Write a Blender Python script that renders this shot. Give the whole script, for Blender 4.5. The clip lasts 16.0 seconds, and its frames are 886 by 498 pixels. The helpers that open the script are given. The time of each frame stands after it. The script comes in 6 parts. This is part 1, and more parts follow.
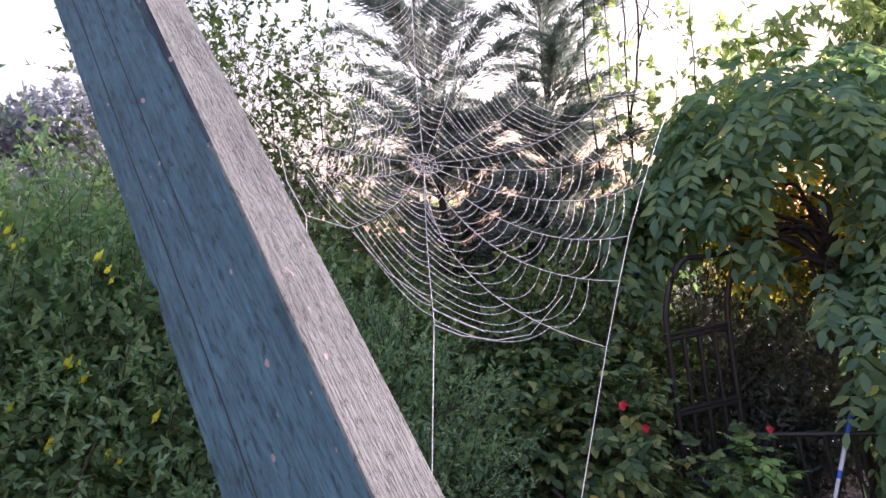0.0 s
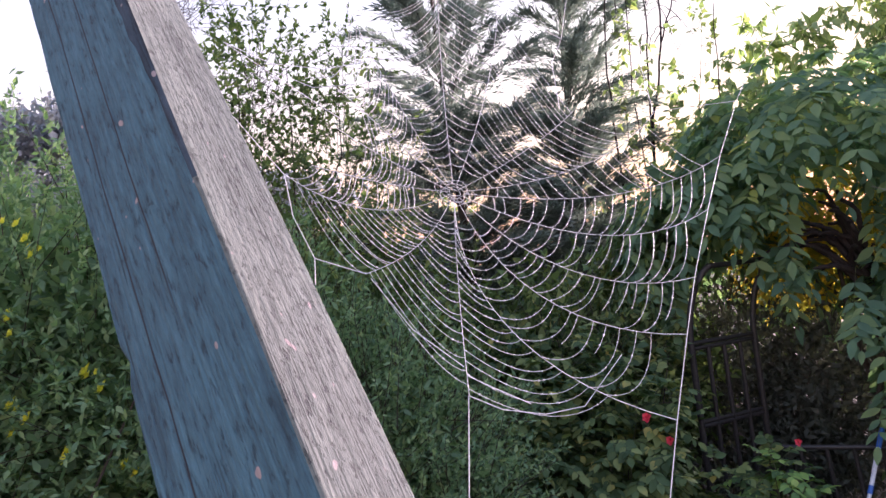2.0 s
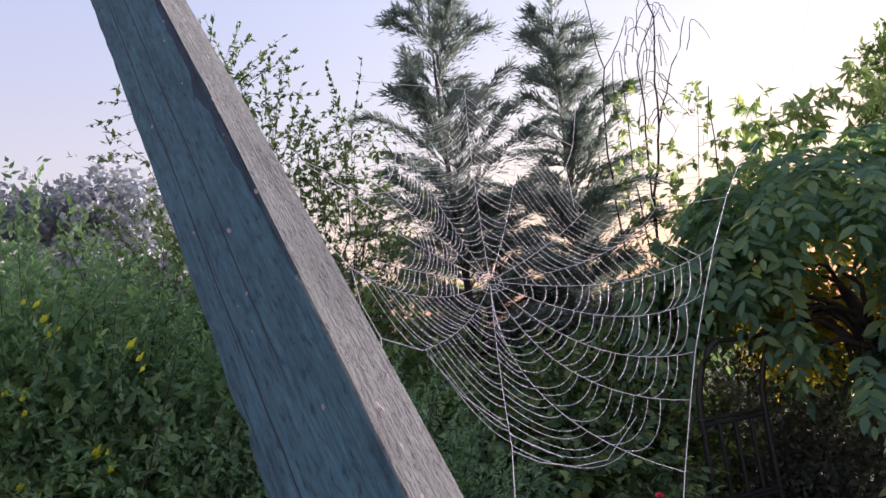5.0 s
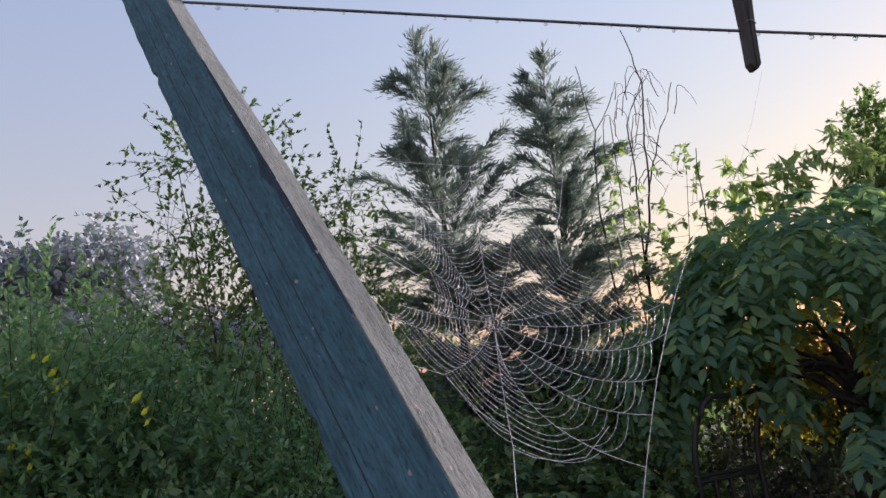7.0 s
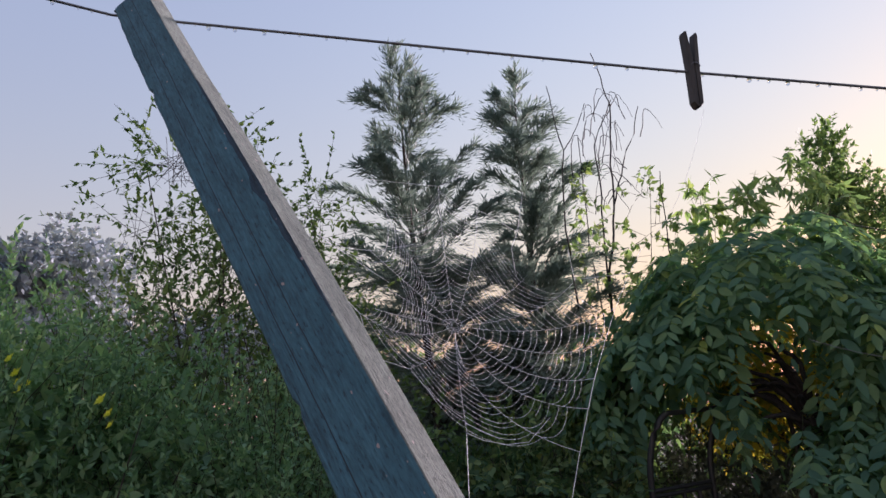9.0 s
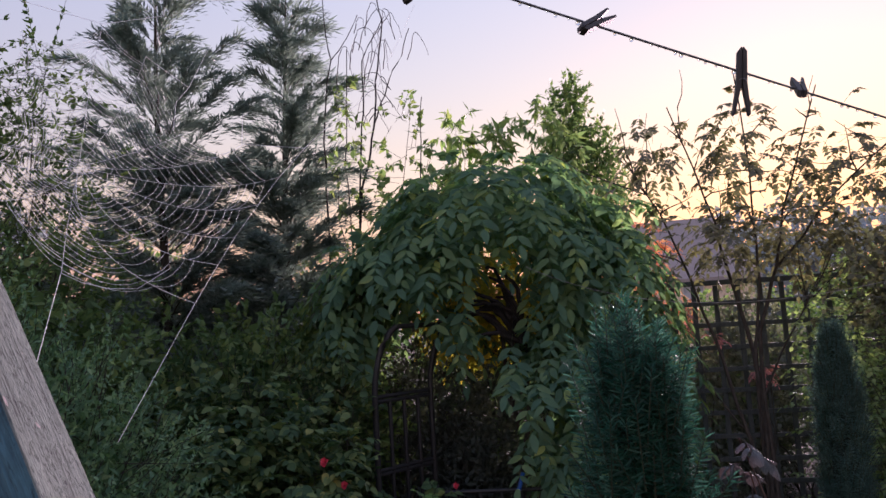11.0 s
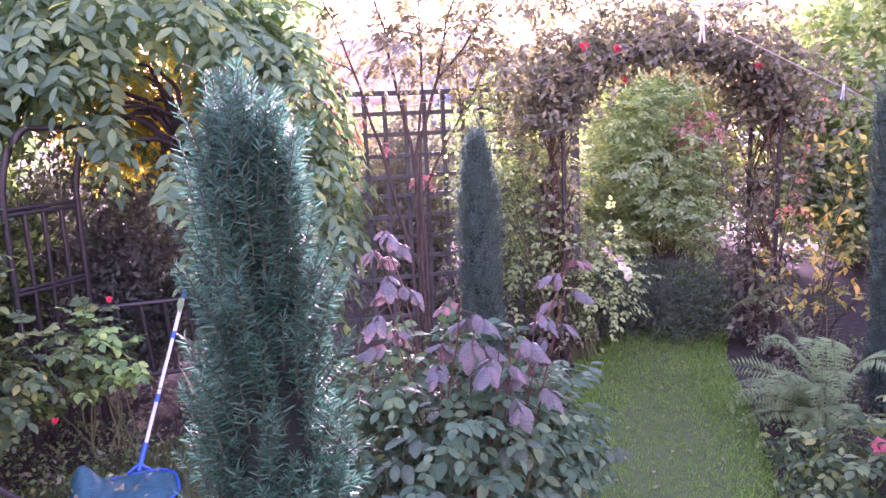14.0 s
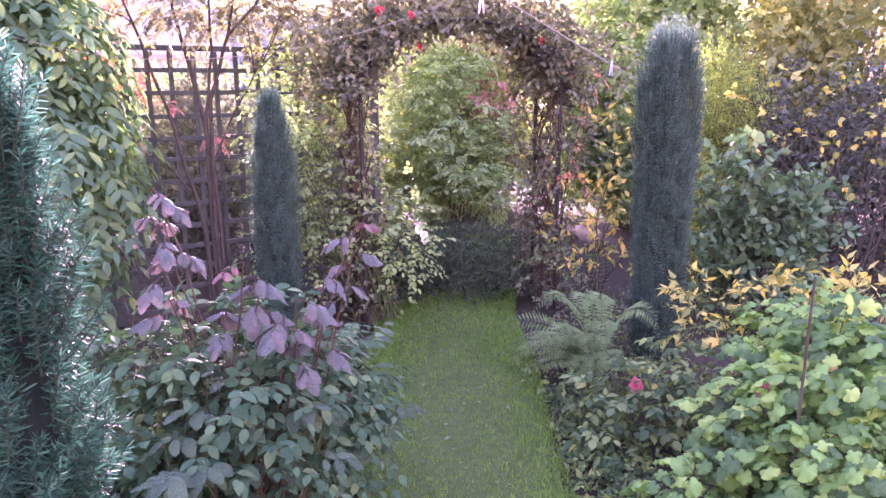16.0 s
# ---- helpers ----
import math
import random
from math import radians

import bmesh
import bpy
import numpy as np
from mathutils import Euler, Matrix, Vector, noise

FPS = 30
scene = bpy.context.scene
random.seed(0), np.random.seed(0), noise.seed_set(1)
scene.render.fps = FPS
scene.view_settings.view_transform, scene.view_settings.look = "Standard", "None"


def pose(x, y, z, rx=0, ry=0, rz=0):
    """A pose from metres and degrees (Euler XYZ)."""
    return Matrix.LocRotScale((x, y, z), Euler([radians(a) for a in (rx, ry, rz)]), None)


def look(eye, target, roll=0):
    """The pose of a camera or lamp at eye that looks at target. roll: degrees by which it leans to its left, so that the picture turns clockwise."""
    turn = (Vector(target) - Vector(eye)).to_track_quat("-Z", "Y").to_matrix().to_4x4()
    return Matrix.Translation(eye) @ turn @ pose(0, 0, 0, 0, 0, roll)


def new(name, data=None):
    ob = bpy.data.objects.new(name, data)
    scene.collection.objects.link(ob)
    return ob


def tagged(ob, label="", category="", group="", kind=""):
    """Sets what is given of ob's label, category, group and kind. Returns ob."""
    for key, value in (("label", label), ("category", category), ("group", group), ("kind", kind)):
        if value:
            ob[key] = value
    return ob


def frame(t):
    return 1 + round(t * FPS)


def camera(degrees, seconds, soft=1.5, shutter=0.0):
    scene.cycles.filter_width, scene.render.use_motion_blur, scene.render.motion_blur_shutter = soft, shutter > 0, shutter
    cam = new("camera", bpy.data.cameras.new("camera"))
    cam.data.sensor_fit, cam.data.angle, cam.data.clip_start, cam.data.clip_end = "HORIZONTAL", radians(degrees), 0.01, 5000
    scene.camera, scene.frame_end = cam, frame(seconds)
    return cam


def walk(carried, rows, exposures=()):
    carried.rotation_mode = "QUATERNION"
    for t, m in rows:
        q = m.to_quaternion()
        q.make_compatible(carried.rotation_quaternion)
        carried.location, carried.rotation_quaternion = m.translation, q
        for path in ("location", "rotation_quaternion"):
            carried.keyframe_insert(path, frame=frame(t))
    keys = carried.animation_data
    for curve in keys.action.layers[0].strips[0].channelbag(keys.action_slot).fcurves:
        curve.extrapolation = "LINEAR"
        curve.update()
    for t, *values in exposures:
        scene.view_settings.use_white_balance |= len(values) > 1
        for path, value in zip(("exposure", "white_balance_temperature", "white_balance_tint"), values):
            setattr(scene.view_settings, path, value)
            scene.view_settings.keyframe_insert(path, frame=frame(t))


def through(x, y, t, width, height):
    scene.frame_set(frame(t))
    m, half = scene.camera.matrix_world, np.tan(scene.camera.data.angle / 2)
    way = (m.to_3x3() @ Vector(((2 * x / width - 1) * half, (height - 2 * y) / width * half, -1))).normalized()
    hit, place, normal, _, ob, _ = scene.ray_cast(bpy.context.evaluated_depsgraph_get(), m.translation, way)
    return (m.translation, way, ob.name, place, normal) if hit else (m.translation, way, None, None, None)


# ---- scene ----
cam = camera(63.97, 16.0)
PATH = [
    (0.0, -0.0013, 0.0194, 1.5942, 92.21, 7.01, 0.28),
    (0.5, -0.0019, 0.0311, 1.5975, 92.09, 6.78, 0.64),
    (1.0, -0.0019, 0.0399, 1.6021, 92.02, 6.55, 0.94),
    (1.5, -0.0026, 0.0523, 1.6059, 92.17, 6.60, 1.32),
    (2.0, -0.0048, 0.0612, 1.6103, 92.69, 6.82, 1.74),
    (2.5, -0.0037, 0.0601, 1.6156, 93.46, 7.05, 2.12),
    (3.0, -0.0002, 0.0600, 1.6180, 94.42, 7.34, 2.32),
    (3.5, 0.0002, 0.0566, 1.6183, 95.58, 7.50, 2.35),
    (4.0, -0.0047, 0.0489, 1.6155, 96.86, 7.54, 2.33),
    (4.2, -0.0082, 0.0424, 1.6148, 97.30, 7.53, 2.35),
    (6.3, -0.0230, -0.0418, 1.6005, 101.99, 6.85, 1.69),
    (6.5, -0.0239, -0.0501, 1.5986, 102.57, 7.23, 1.91),
    (7.0, -0.0266, -0.0671, 1.5948, 103.54, 7.28, 1.75),
    (7.5, -0.0301, -0.0813, 1.5891, 104.20, 7.27, 1.57),
    (8.0, -0.0318, -0.0982, 1.5868, 104.49, 7.15, 1.22),
    (8.2, -0.0307, -0.1025, 1.5853, 104.52, 7.08, 1.04),
    (10.3, -0.0128, -0.1306, 1.5664, 100.76, 3.98, -12.42),
    (10.5, -0.0010, -0.1284, 1.5598, 99.50, 3.73, -15.10),
    (11.0, 0.0382, -0.1146, 1.5453, 95.86, 3.39, -21.14),
    (11.5, 0.0584, -0.1096, 1.5213, 91.94, 3.29, -25.80),
    (12.0, 0.0766, -0.1017, 1.5038, 88.43, 3.28, -28.80),
    (12.5, 0.0944, -0.0941, 1.4888, 85.55, 3.32, -31.68),
    (13.0, 0.1179, -0.0945, 1.4778, 83.27, 3.27, -35.40),
    (13.5, 0.1445, -0.1043, 1.4698, 81.55, 3.04, -40.17),
    (14.0, 0.1695, -0.1177, 1.4609, 80.21, 2.45, -45.59),
    (14.5, 0.1861, -0.1369, 1.4582, 79.14, 1.58, -51.00),
    (15.0, 0.1930, -0.1561, 1.4571, 78.36, 0.85, -55.65),
    (15.5, 0.1982, -0.1671, 1.4549, 77.69, 0.44, -58.91),
    (16.0, 0.2058, -0.1714, 1.4512, 77.14, 0.27, -60.68),
]
EXPOSURES = [(0.0, 2.15, 5800, 46), (4.2, 1.73, 5800, 45), (6.3, 1.12, 5600, 33), (8.2, 1.05, 5600, 34), (10.3, 0.97, 5600, 37), (11.0, 1.05, 5650, 45), (12.0, 2.28, 5480, 60),
             (13.0, 3.5, 5550, 85), (14.5, 4.0, 5780, 92), (16.0, 4.0, 5780, 88)]
walk(cam, [(t, pose(x, y, z, rx, ry, rz)) for t, x, y, z, rx, ry, rz in PATH], EXPOSURES)

# ---- light: misty low morning sun over the garden hedge ----
SUN_WAY = Vector((0.750, 0.650, 0.19)).normalized()
world = bpy.data.worlds.new("sky")
scene.world = world
world.use_nodes = True
wt = world.node_tree
sky = wt.nodes.new("ShaderNodeTexSky")
sky.sky_type = "NISHITA"
sky.sun_disc = False
sky.sun_elevation = math.asin(SUN_WAY.z)
sky.sun_rotation = math.atan2(SUN_WAY.x, SUN_WAY.y)
sky.air_density, sky.dust_density, sky.ozone_density = 3.0, 0.3, 1.6
# an even veil of morning mist over the clear sky
mist = wt.nodes.new("ShaderNodeMix")
mist.data_type = "RGBA"
mist.inputs[0].default_value = 0.33
mist.inputs[7].default_value = (2.3, 2.95, 4.3, 1)
wt.links.new(sky.outputs[0], mist.inputs[6])
wt.links.new(mist.outputs[2], wt.nodes["Background"].inputs[0])
wt.nodes["Background"].inputs[1].default_value = 0.105
sun = new("sun", bpy.data.lights.new("sun", "SUN"))
sun.data.energy, sun.data.angle, sun.data.color = 4.8, radians(6), (1.0, 0.83, 0.66)
sun.matrix_world = look((0, 0, 30), Vector((0, 0, 30)) - SUN_WAY)


# ---- materials ----
def material(name, rough=0.8):
    m = bpy.data.materials.new(name)
    m.use_nodes = True
    b = m.node_tree.nodes["Principled BSDF"]
    b.inputs["Roughness"].default_value = rough
    return m, m.node_tree, b


def ramp(nt, stops):
    r = nt.nodes.new("ShaderNodeValToRGB")
    while len(r.color_ramp.elements) < len(stops):
        r.color_ramp.elements.new(0.5)
    for e, (at, col) in zip(r.color_ramp.elements, stops):
        e.position, e.color = at, (*col, 1)
    return r


def noise_tex(nt, scale, detail=4, stretch=(1, 1, 1), rough=0.6):
    tc = nt.nodes.new("ShaderNodeTexCoord")
    mp = nt.nodes.new("ShaderNodeMapping")
    mp.inputs["Scale"].default_value = stretch
    n = nt.nodes.new("ShaderNodeTexNoise")
    n.inputs["Scale"].default_value, n.inputs["Detail"].default_value, n.inputs["Roughness"].default_value = scale, detail, rough
    nt.links.new(tc.outputs["Object"], mp.inputs[0])
    nt.links.new(mp.outputs[0], n.inputs["Vector"])
    return n


def mix_rgb(nt, fac, a, b, mode="MIX"):
    m = nt.nodes.new("ShaderNodeMix")
    m.data_type, m.blend_type = "RGBA", mode
    for sock, val in ((m.inputs[0], fac), (m.inputs[6], a), (m.inputs[7], b)):
        if hasattr(val, "is_output"):
            nt.links.new(val, sock)
        elif isinstance(val, (int, float)):
            sock.default_value = val
        else:
            sock.default_value = (*val, 1)
    return m.outputs[2]


def bump(nt, height, bsdf, strength=0.4, distance=0.002):
    b = nt.nodes.new("ShaderNodeBump")
    b.inputs["Strength"].default_value, b.inputs["Distance"].default_value = strength, distance
    nt.links.new(height, b.inputs["Height"])
    nt.links.new(b.outputs[0], bsdf.inputs["Normal"])


def leaf_material(name, stops, trans=0.35, rough=0.5, dew=0.0, dew_scale=300, patch=6.0, own=False, spec=0.4, through=(1.25, 1.3, 0.7)):
    """Leaves: a colour of its own for each leaf, some blotches, light through the blade, and fine dew."""
    m, nt, b = material(name, rough)
    geo = nt.nodes.new("ShaderNodeNewGeometry")
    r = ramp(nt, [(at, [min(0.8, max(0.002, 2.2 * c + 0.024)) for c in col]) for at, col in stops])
    big = noise_tex(nt, patch, 2)
    info = nt.nodes.new("ShaderNodeObjectInfo")
    mx = nt.nodes.new("ShaderNodeMath")
    mx.operation = "MULTIPLY_ADD"
    mx.inputs[1].default_value, mx.inputs[2].default_value = 0.55, 0.0
    nt.links.new(info.outputs["Random"] if own else geo.outputs["Random Per Island"], mx.inputs[0])
    ad = nt.nodes.new("ShaderNodeMath")
    ad.operation = "MULTIPLY_ADD"
    ad.inputs[1].default_value = 0.55
    nt.links.new(big.outputs["Fac"], ad.inputs[0])
    nt.links.new(mx.outputs[0], ad.inputs[2])
    nt.links.new(ad.outputs[0], r.inputs[0])
    col = r.outputs[0]
    if dew:
        fine = noise_tex(nt, dew_scale, 3)
        dr = ramp(nt, [(0.45, (0, 0, 0)), (0.7, (dew, dew, dew))])
        nt.links.new(fine.outputs["Fac"], dr.inputs[0])
        col = mix_rgb(nt, dr.outputs[0], col, (0.75, 0.78, 0.8))
    nt.links.new(col, b.inputs["Base Color"])
    b.inputs["Specular IOR Level"].default_value = spec
    if own:
        # side veins in a fan from the midrib, over a crinkled blade
        tc = nt.nodes.new("ShaderNodeTexCoord")
        sep = nt.nodes.new("ShaderNodeSeparateXYZ")
        nt.links.new(tc.outputs["Object"], sep.inputs[0])
        crinkle = noise_tex(nt, 9, 3)
        last = sep.outputs[1]
        for op, k in (("ABSOLUTE", None), ("MULTIPLY", -0.8), ("ADD", sep.outputs[0]), ("MULTIPLY", 55.0), ("SINE", None), ("POWER", 2.0), ("ADD", crinkle.outputs["Fac"])):
            mn = nt.nodes.new("ShaderNodeMath")
            mn.operation = op
            nt.links.new(last, mn.inputs[0])
            if isinstance(k, float):
                mn.inputs[1].default_value = k
            elif k is not None:
                nt.links.new(k, mn.inputs[1])
            last = mn.outputs[0]
        bump(nt, last, b, 0.5, 0.02)
    else:
        crinkle = noise_tex(nt, 140, 2)
        bump(nt, crinkle.outputs["Fac"], b, 0.6, 0.004)
    tr = nt.nodes.new("ShaderNodeBsdfTranslucent")
    bright = mix_rgb(nt, 1.0, col, through, "MULTIPLY")
    nt.links.new(bright, tr.inputs[0])
    ms = nt.nodes.new("ShaderNodeMixShader")
    ms.inputs[0].default_value = trans
    nt.links.new(b.outputs[0], ms.inputs[1])
    nt.links.new(tr.outputs[0], ms.inputs[2])
    nt.links.new(ms.outputs[0], nt.nodes["Material Output"].inputs[0])
    return m


def plain(name, stops, scale, rough=0.8, stretch=(1, 1, 1), relief=0.4, dist=0.002, metal=0.0, detail=6):
    m, nt, b = material(name, rough)
    n = noise_tex(nt, scale, detail, stretch)
    r = ramp(nt, stops)
    nt.links.new(n.outputs["Fac"], r.inputs[0])
    nt.links.new(r.outputs[0], b.inputs["Base Color"])
    b.inputs["Metallic"].default_value = metal
    bump(nt, n.outputs["Fac"], b, relief, dist)
    return m


def painted_wood(name, paint, bare, worn, rough_grain=0.035, splits=(), pit=0.4):
    """Weathered timber: grain and cracks along the length (z), paint gone in patches, grit and pale chips."""
    m, nt, b = material(name, 0.8)
    grain = noise_tex(nt, 520, 5, (1, 1, rough_grain))
    crack = noise_tex(nt, 330, 3, (1, 1, 0.03), 0.5)
    patch = noise_tex(nt, 38, 6, (1, 1, 0.5), 0.7)
    speck = noise_tex(nt, 620, 5, (1, 1, pit), 0.7)
    fibre = noise_tex(nt, 950, 3, (1, 1, 0.02), 0.6)
    mottle = noise_tex(nt, 95, 8, (1, 1, 0.22), 0.75)
    chips = noise_tex(nt, 260, 1, (1, 1, 0.5), 0.3)
    pr = ramp(nt, [(0.25, [c * 0.72 for c in paint]), (0.5, paint), (0.78, [min(1, c * 1.3 + 0.01) for c in paint])])
    nt.links.new(grain.outputs["Fac"], pr.inputs[0])
    br = ramp(nt, [(0.3, [c * 0.7 for c in bare]), (0.52, bare), (0.72, [min(1, c * 1.22) for c in bare])])
    nt.links.new(grain.outputs["Fac"], br.inputs[0])
    wr = ramp(nt, [(worn - 0.1, (1, 1, 1)), (worn + 0.1, (0, 0, 0))])
    nt.links.new(patch.outputs["Fac"], wr.inputs[0])
    col = mix_rgb(nt, wr.outputs[0], pr.outputs[0], br.outputs[0])
    sr = ramp(nt, [(0.36, (0.28, 0.28, 0.3)), (0.45, (0.92, 0.92, 0.92)), (0.58, (1.05, 1.05, 1.05)), (0.68, (1.3, 1.3, 1.3))])
    nt.links.new(speck.outputs["Fac"], sr.inputs[0])
    col = mix_rgb(nt, 0.75, col, sr.outputs[0], "MULTIPLY")
    fr = ramp(nt, [(0.38, (0.55, 0.55, 0.57)), (0.5, (1, 1, 1)), (0.64, (1.22, 1.22, 1.22))])
    nt.links.new(fibre.outputs["Fac"], fr.inputs[0])
    col = mix_rgb(nt, 0.34, col, fr.outputs[0], "MULTIPLY")
    mr = ramp(nt, [(0.36, (0.5, 0.5, 0.52)), (0.5, (0.95, 0.95, 0.95)), (0.66, (1.2, 1.2, 1.2))])
    nt.links.new(mottle.outputs["Fac"], mr.inputs[0])
    col = mix_rgb(nt, 0.8, col, mr.outputs[0], "MULTIPLY")
    ch = ramp(nt, [(0.75, (0, 0, 0)), (0.77, (1, 1, 1))])
    nt.links.new(chips.outputs["Fac"], ch.inputs[0])
    col = mix_rgb(nt, ch.outputs[0], col, (0.34, 0.28, 0.27))
    cr = ramp(nt, [(0.27, (0.3, 0.3, 0.3)), (0.31, (1, 1, 1))])
    nt.links.new(crack.outputs["Fac"], cr.inputs[0])
    col = mix_rgb(nt, 0.9, col, cr.outputs[0], "MULTIPLY")
    nt.links.new(col, b.inputs["Base Color"])
    # long drying splits along the face: x of each, and how far they wander
    for x0, low_end, high_end in splits:
        tc = nt.nodes.new("ShaderNodeTexCoord")
        sep = nt.nodes.new("ShaderNodeSeparateXYZ")
        nt.links.new(tc.outputs["Object"], sep.inputs[0])
        wander = noise_tex(nt, 7, 4, (0.001, 0.001, 1))
        steps = [("MULTIPLY_ADD", wander.outputs["Fac"], 0.004, -0.002 - x0), ("ADD", sep.outputs[0], None, None), ("ABSOLUTE", None, None, None)]
        last = None
        for op, first, k1, k2 in steps:
            mn = nt.nodes.new("ShaderNodeMath")
            mn.operation = op
            if first is not None:
                nt.links.new(first, mn.inputs[0])
            if op == "ADD":
                nt.links.new(last, mn.inputs[1])
            elif op == "ABSOLUTE":
                nt.links.new(last, mn.inputs[0])
            else:
                mn.inputs[1].default_value, mn.inputs[2].default_value = k1, k2
            last = mn.outputs[0]
        edge = nt.nodes.new("ShaderNodeMapRange")
        edge.inputs["From Min"].default_value, edge.inputs["From Max"].default_value = 0.0001, 0.0004
        nt.links.new(last, edge.inputs["Value"])
        reach = nt.nodes.new("ShaderNodeMapRange")
        reach.inputs["From Min"].default_value, reach.inputs["From Max"].default_value = low_end, low_end + 0.03
        reach.inputs["To Min"].default_value, reach.inputs["To Max"].default_value = 1.0, 0.0
        nt.links.new(sep.outputs[2], reach.inputs["Value"])
        mx = nt.nodes.new("ShaderNodeMath")
        mx.operation = "MAXIMUM"
        nt.links.new(edge.outputs[0], mx.inputs[0])
        nt.links.new(reach.outputs[0], mx.inputs[1])
        col = mix_rgb(nt, mx.outputs[0], (0.012, 0.016, 0.022), col)
        nt.links.new(col, b.inputs["Base Color"])
    hm = mix_rgb(nt, 1.0, mix_rgb(nt, 1.0, sr.outputs[0], fr.outputs[0], "MULTIPLY"), cr.outputs[0], "MULTIPLY")
    bump(nt, hm, b, 0.8, 0.0007)
    return m


WOOD_BLUE = painted_wood("blue grey paint", (0.050, 0.140, 0.185), (0.098, 0.165, 0.195), 0.24, 0.09, ((0.0120, 1.95, 3), (0.0222, 2.05, 3)), 0.22)
WOOD_BARE = painted_wood("bare grey timber", (0.13, 0.155, 0.135), (0.172, 0.2, 0.172), 0.5, 0.2, (), 0.5)
# torn strip: splintered fibres, darkened for the shadow in the groove they leave
WOOD_DARK = painted_wood("splintered timber with groove shade", (0.018, 0.042, 0.062), (0.06, 0.09, 0.115), 0.42, 0.03, (), 0.05)
BARK = plain("bark", [(0.3, (0.026, 0.022, 0.019)), (0.7, (0.085, 0.072, 0.06))], 60, 0.9, (1, 1, 0.3))
DARK_BARK = plain("wet dark bark", [(0.3, (0.012, 0.01, 0.012)), (0.7, (0.04, 0.034, 0.034))], 60, 0.8, (1, 1, 0.3))
STEM_RED = plain("rose stem", [(0.3, (0.05, 0.026, 0.02)), (0.7, (0.11, 0.056, 0.042))], 40, 0.6)
STEM_GREEN = plain("green stem", [(0.3, (0.05, 0.07, 0.025)), (0.7, (0.10, 0.13, 0.05))], 40, 0.6)
IRON = plain("black iron", [(0.3, (0.008, 0.009, 0.011)), (0.75, (0.03, 0.03, 0.033))], 90, 0.5, relief=0.2)
TRELLIS = plain("dark stained slat", [(0.3, (0.05, 0.062, 0.066)), (0.7, (0.10, 0.12, 0.125))], 50, 0.85, (1, 1, 0.3))
SOIL = plain("soil", [(0.3, (0.014, 0.011, 0.008)), (0.7, (0.045, 0.035, 0.025))], 25, 0.95, relief=1.0, dist=0.02)
GRASS_GROUND = plain("lawn floor", [(0.3, (0.022, 0.048, 0.008)), (0.7, (0.055, 0.09, 0.02))], 30, 0.95, relief=0.8, dist=0.01)
MOSS = plain("mossy soil", [(0.3, (0.024, 0.026, 0.012)), (0.7, (0.062, 0.07, 0.024))], 22, 0.95, relief=1.0, dist=0.015)
GRASS_DULL = leaf_material("thin faded grass", [(0.15, (0.008, 0.026, 0.004)), (0.6, (0.03, 0.055, 0.012)), (0.9, (0.075, 0.08, 0.03))], 0.4, 0.9, spec=0.05)
GRASS = leaf_material("grass blades", [(0.15, (0.028, 0.08, 0.01)), (0.6, (0.056, 0.124, 0.018)), (0.9, (0.105, 0.155, 0.036))], 0.45, 0.9, spec=0.05)
PEG = plain("weathered dark peg", [(0.3, (0.025, 0.022, 0.022)), (0.7, (0.075, 0.065, 0.06))], 120, 0.7, (1, 1, 0.15))
STEEL = plain("galvanised wire", [(0.3, (0.12, 0.12, 0.13)), (0.7, (0.25, 0.25, 0.26))], 200, 0.5, metal=0.6)
ROPE = plain("grey line", [(0.3, (0.2, 0.19, 0.18)), (0.7, (0.34, 0.32, 0.30))], 300, 0.8)
BLUE = plain("blue plastic", [(0.3, (0.01, 0.07, 0.32)), (0.7, (0.02, 0.12, 0.45))], 60, 0.35, relief=0.05)
TEAL = plain("teal netting", [(0.3, (0.002, 0.045, 0.06)), (0.7, (0.006, 0.1, 0.125))], 70, 0.7, relief=0.8)
ALU = plain("pale handle tube", [(0.3, (0.42, 0.47, 0.52)), (0.7, (0.6, 0.64, 0.68))], 80, 0.35, relief=0.05)

L_YEW_BLUE = leaf_material("blue green yew needle", [(0.2, (-0.009, -0.003, -0.007)), (0.45, (-0.008, 0.008, 0.0)), (0.66, (-0.006, 0.021, 0.009)), (0.88, (0.008, 0.048, 0.028))], 0.31, 0.42, spec=0.3, through=(7.5, 4.8, 5.2))
L_YEW = leaf_material("dark yew needle", [(0.2, (-0.003, 0.013, 0.008)), (0.6, (0.008, 0.036, 0.027)), (0.9, (0.03, 0.072, 0.058))], 0.36, 0.5, 0.05, 900, spec=0.35, through=(3.0, 2.7, 2.5))
L_CONIFER = leaf_material("conifer spray", [(0.2, (0.032, 0.057, 0.048)), (0.8, (0.09, 0.122, 0.108))], 0.4, 0.5, 0.3, 500, through=(1.15, 1.2, 1.0))
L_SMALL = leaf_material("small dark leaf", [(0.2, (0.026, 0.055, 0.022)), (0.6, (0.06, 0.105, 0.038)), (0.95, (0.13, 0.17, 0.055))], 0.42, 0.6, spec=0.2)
L_GORSE = leaf_material("grey green broom leaf", [(0.2, (0.036, 0.082, 0.048)), (0.6, (0.076, 0.145, 0.076)), (0.95, (0.15, 0.21, 0.10))], 0.45, 0.6)
L_WIST = leaf_material("pinnate leaf", [(0.15, (0.026, 0.065, 0.045)), (0.5, (0.052, 0.108, 0.066)), (0.8, (0.095, 0.15, 0.066)), (0.93, (0.2, 0.23, 0.05)), (0.99, (0.36, 0.28, 0.04))], 0.5, 0.7, spec=0.12)
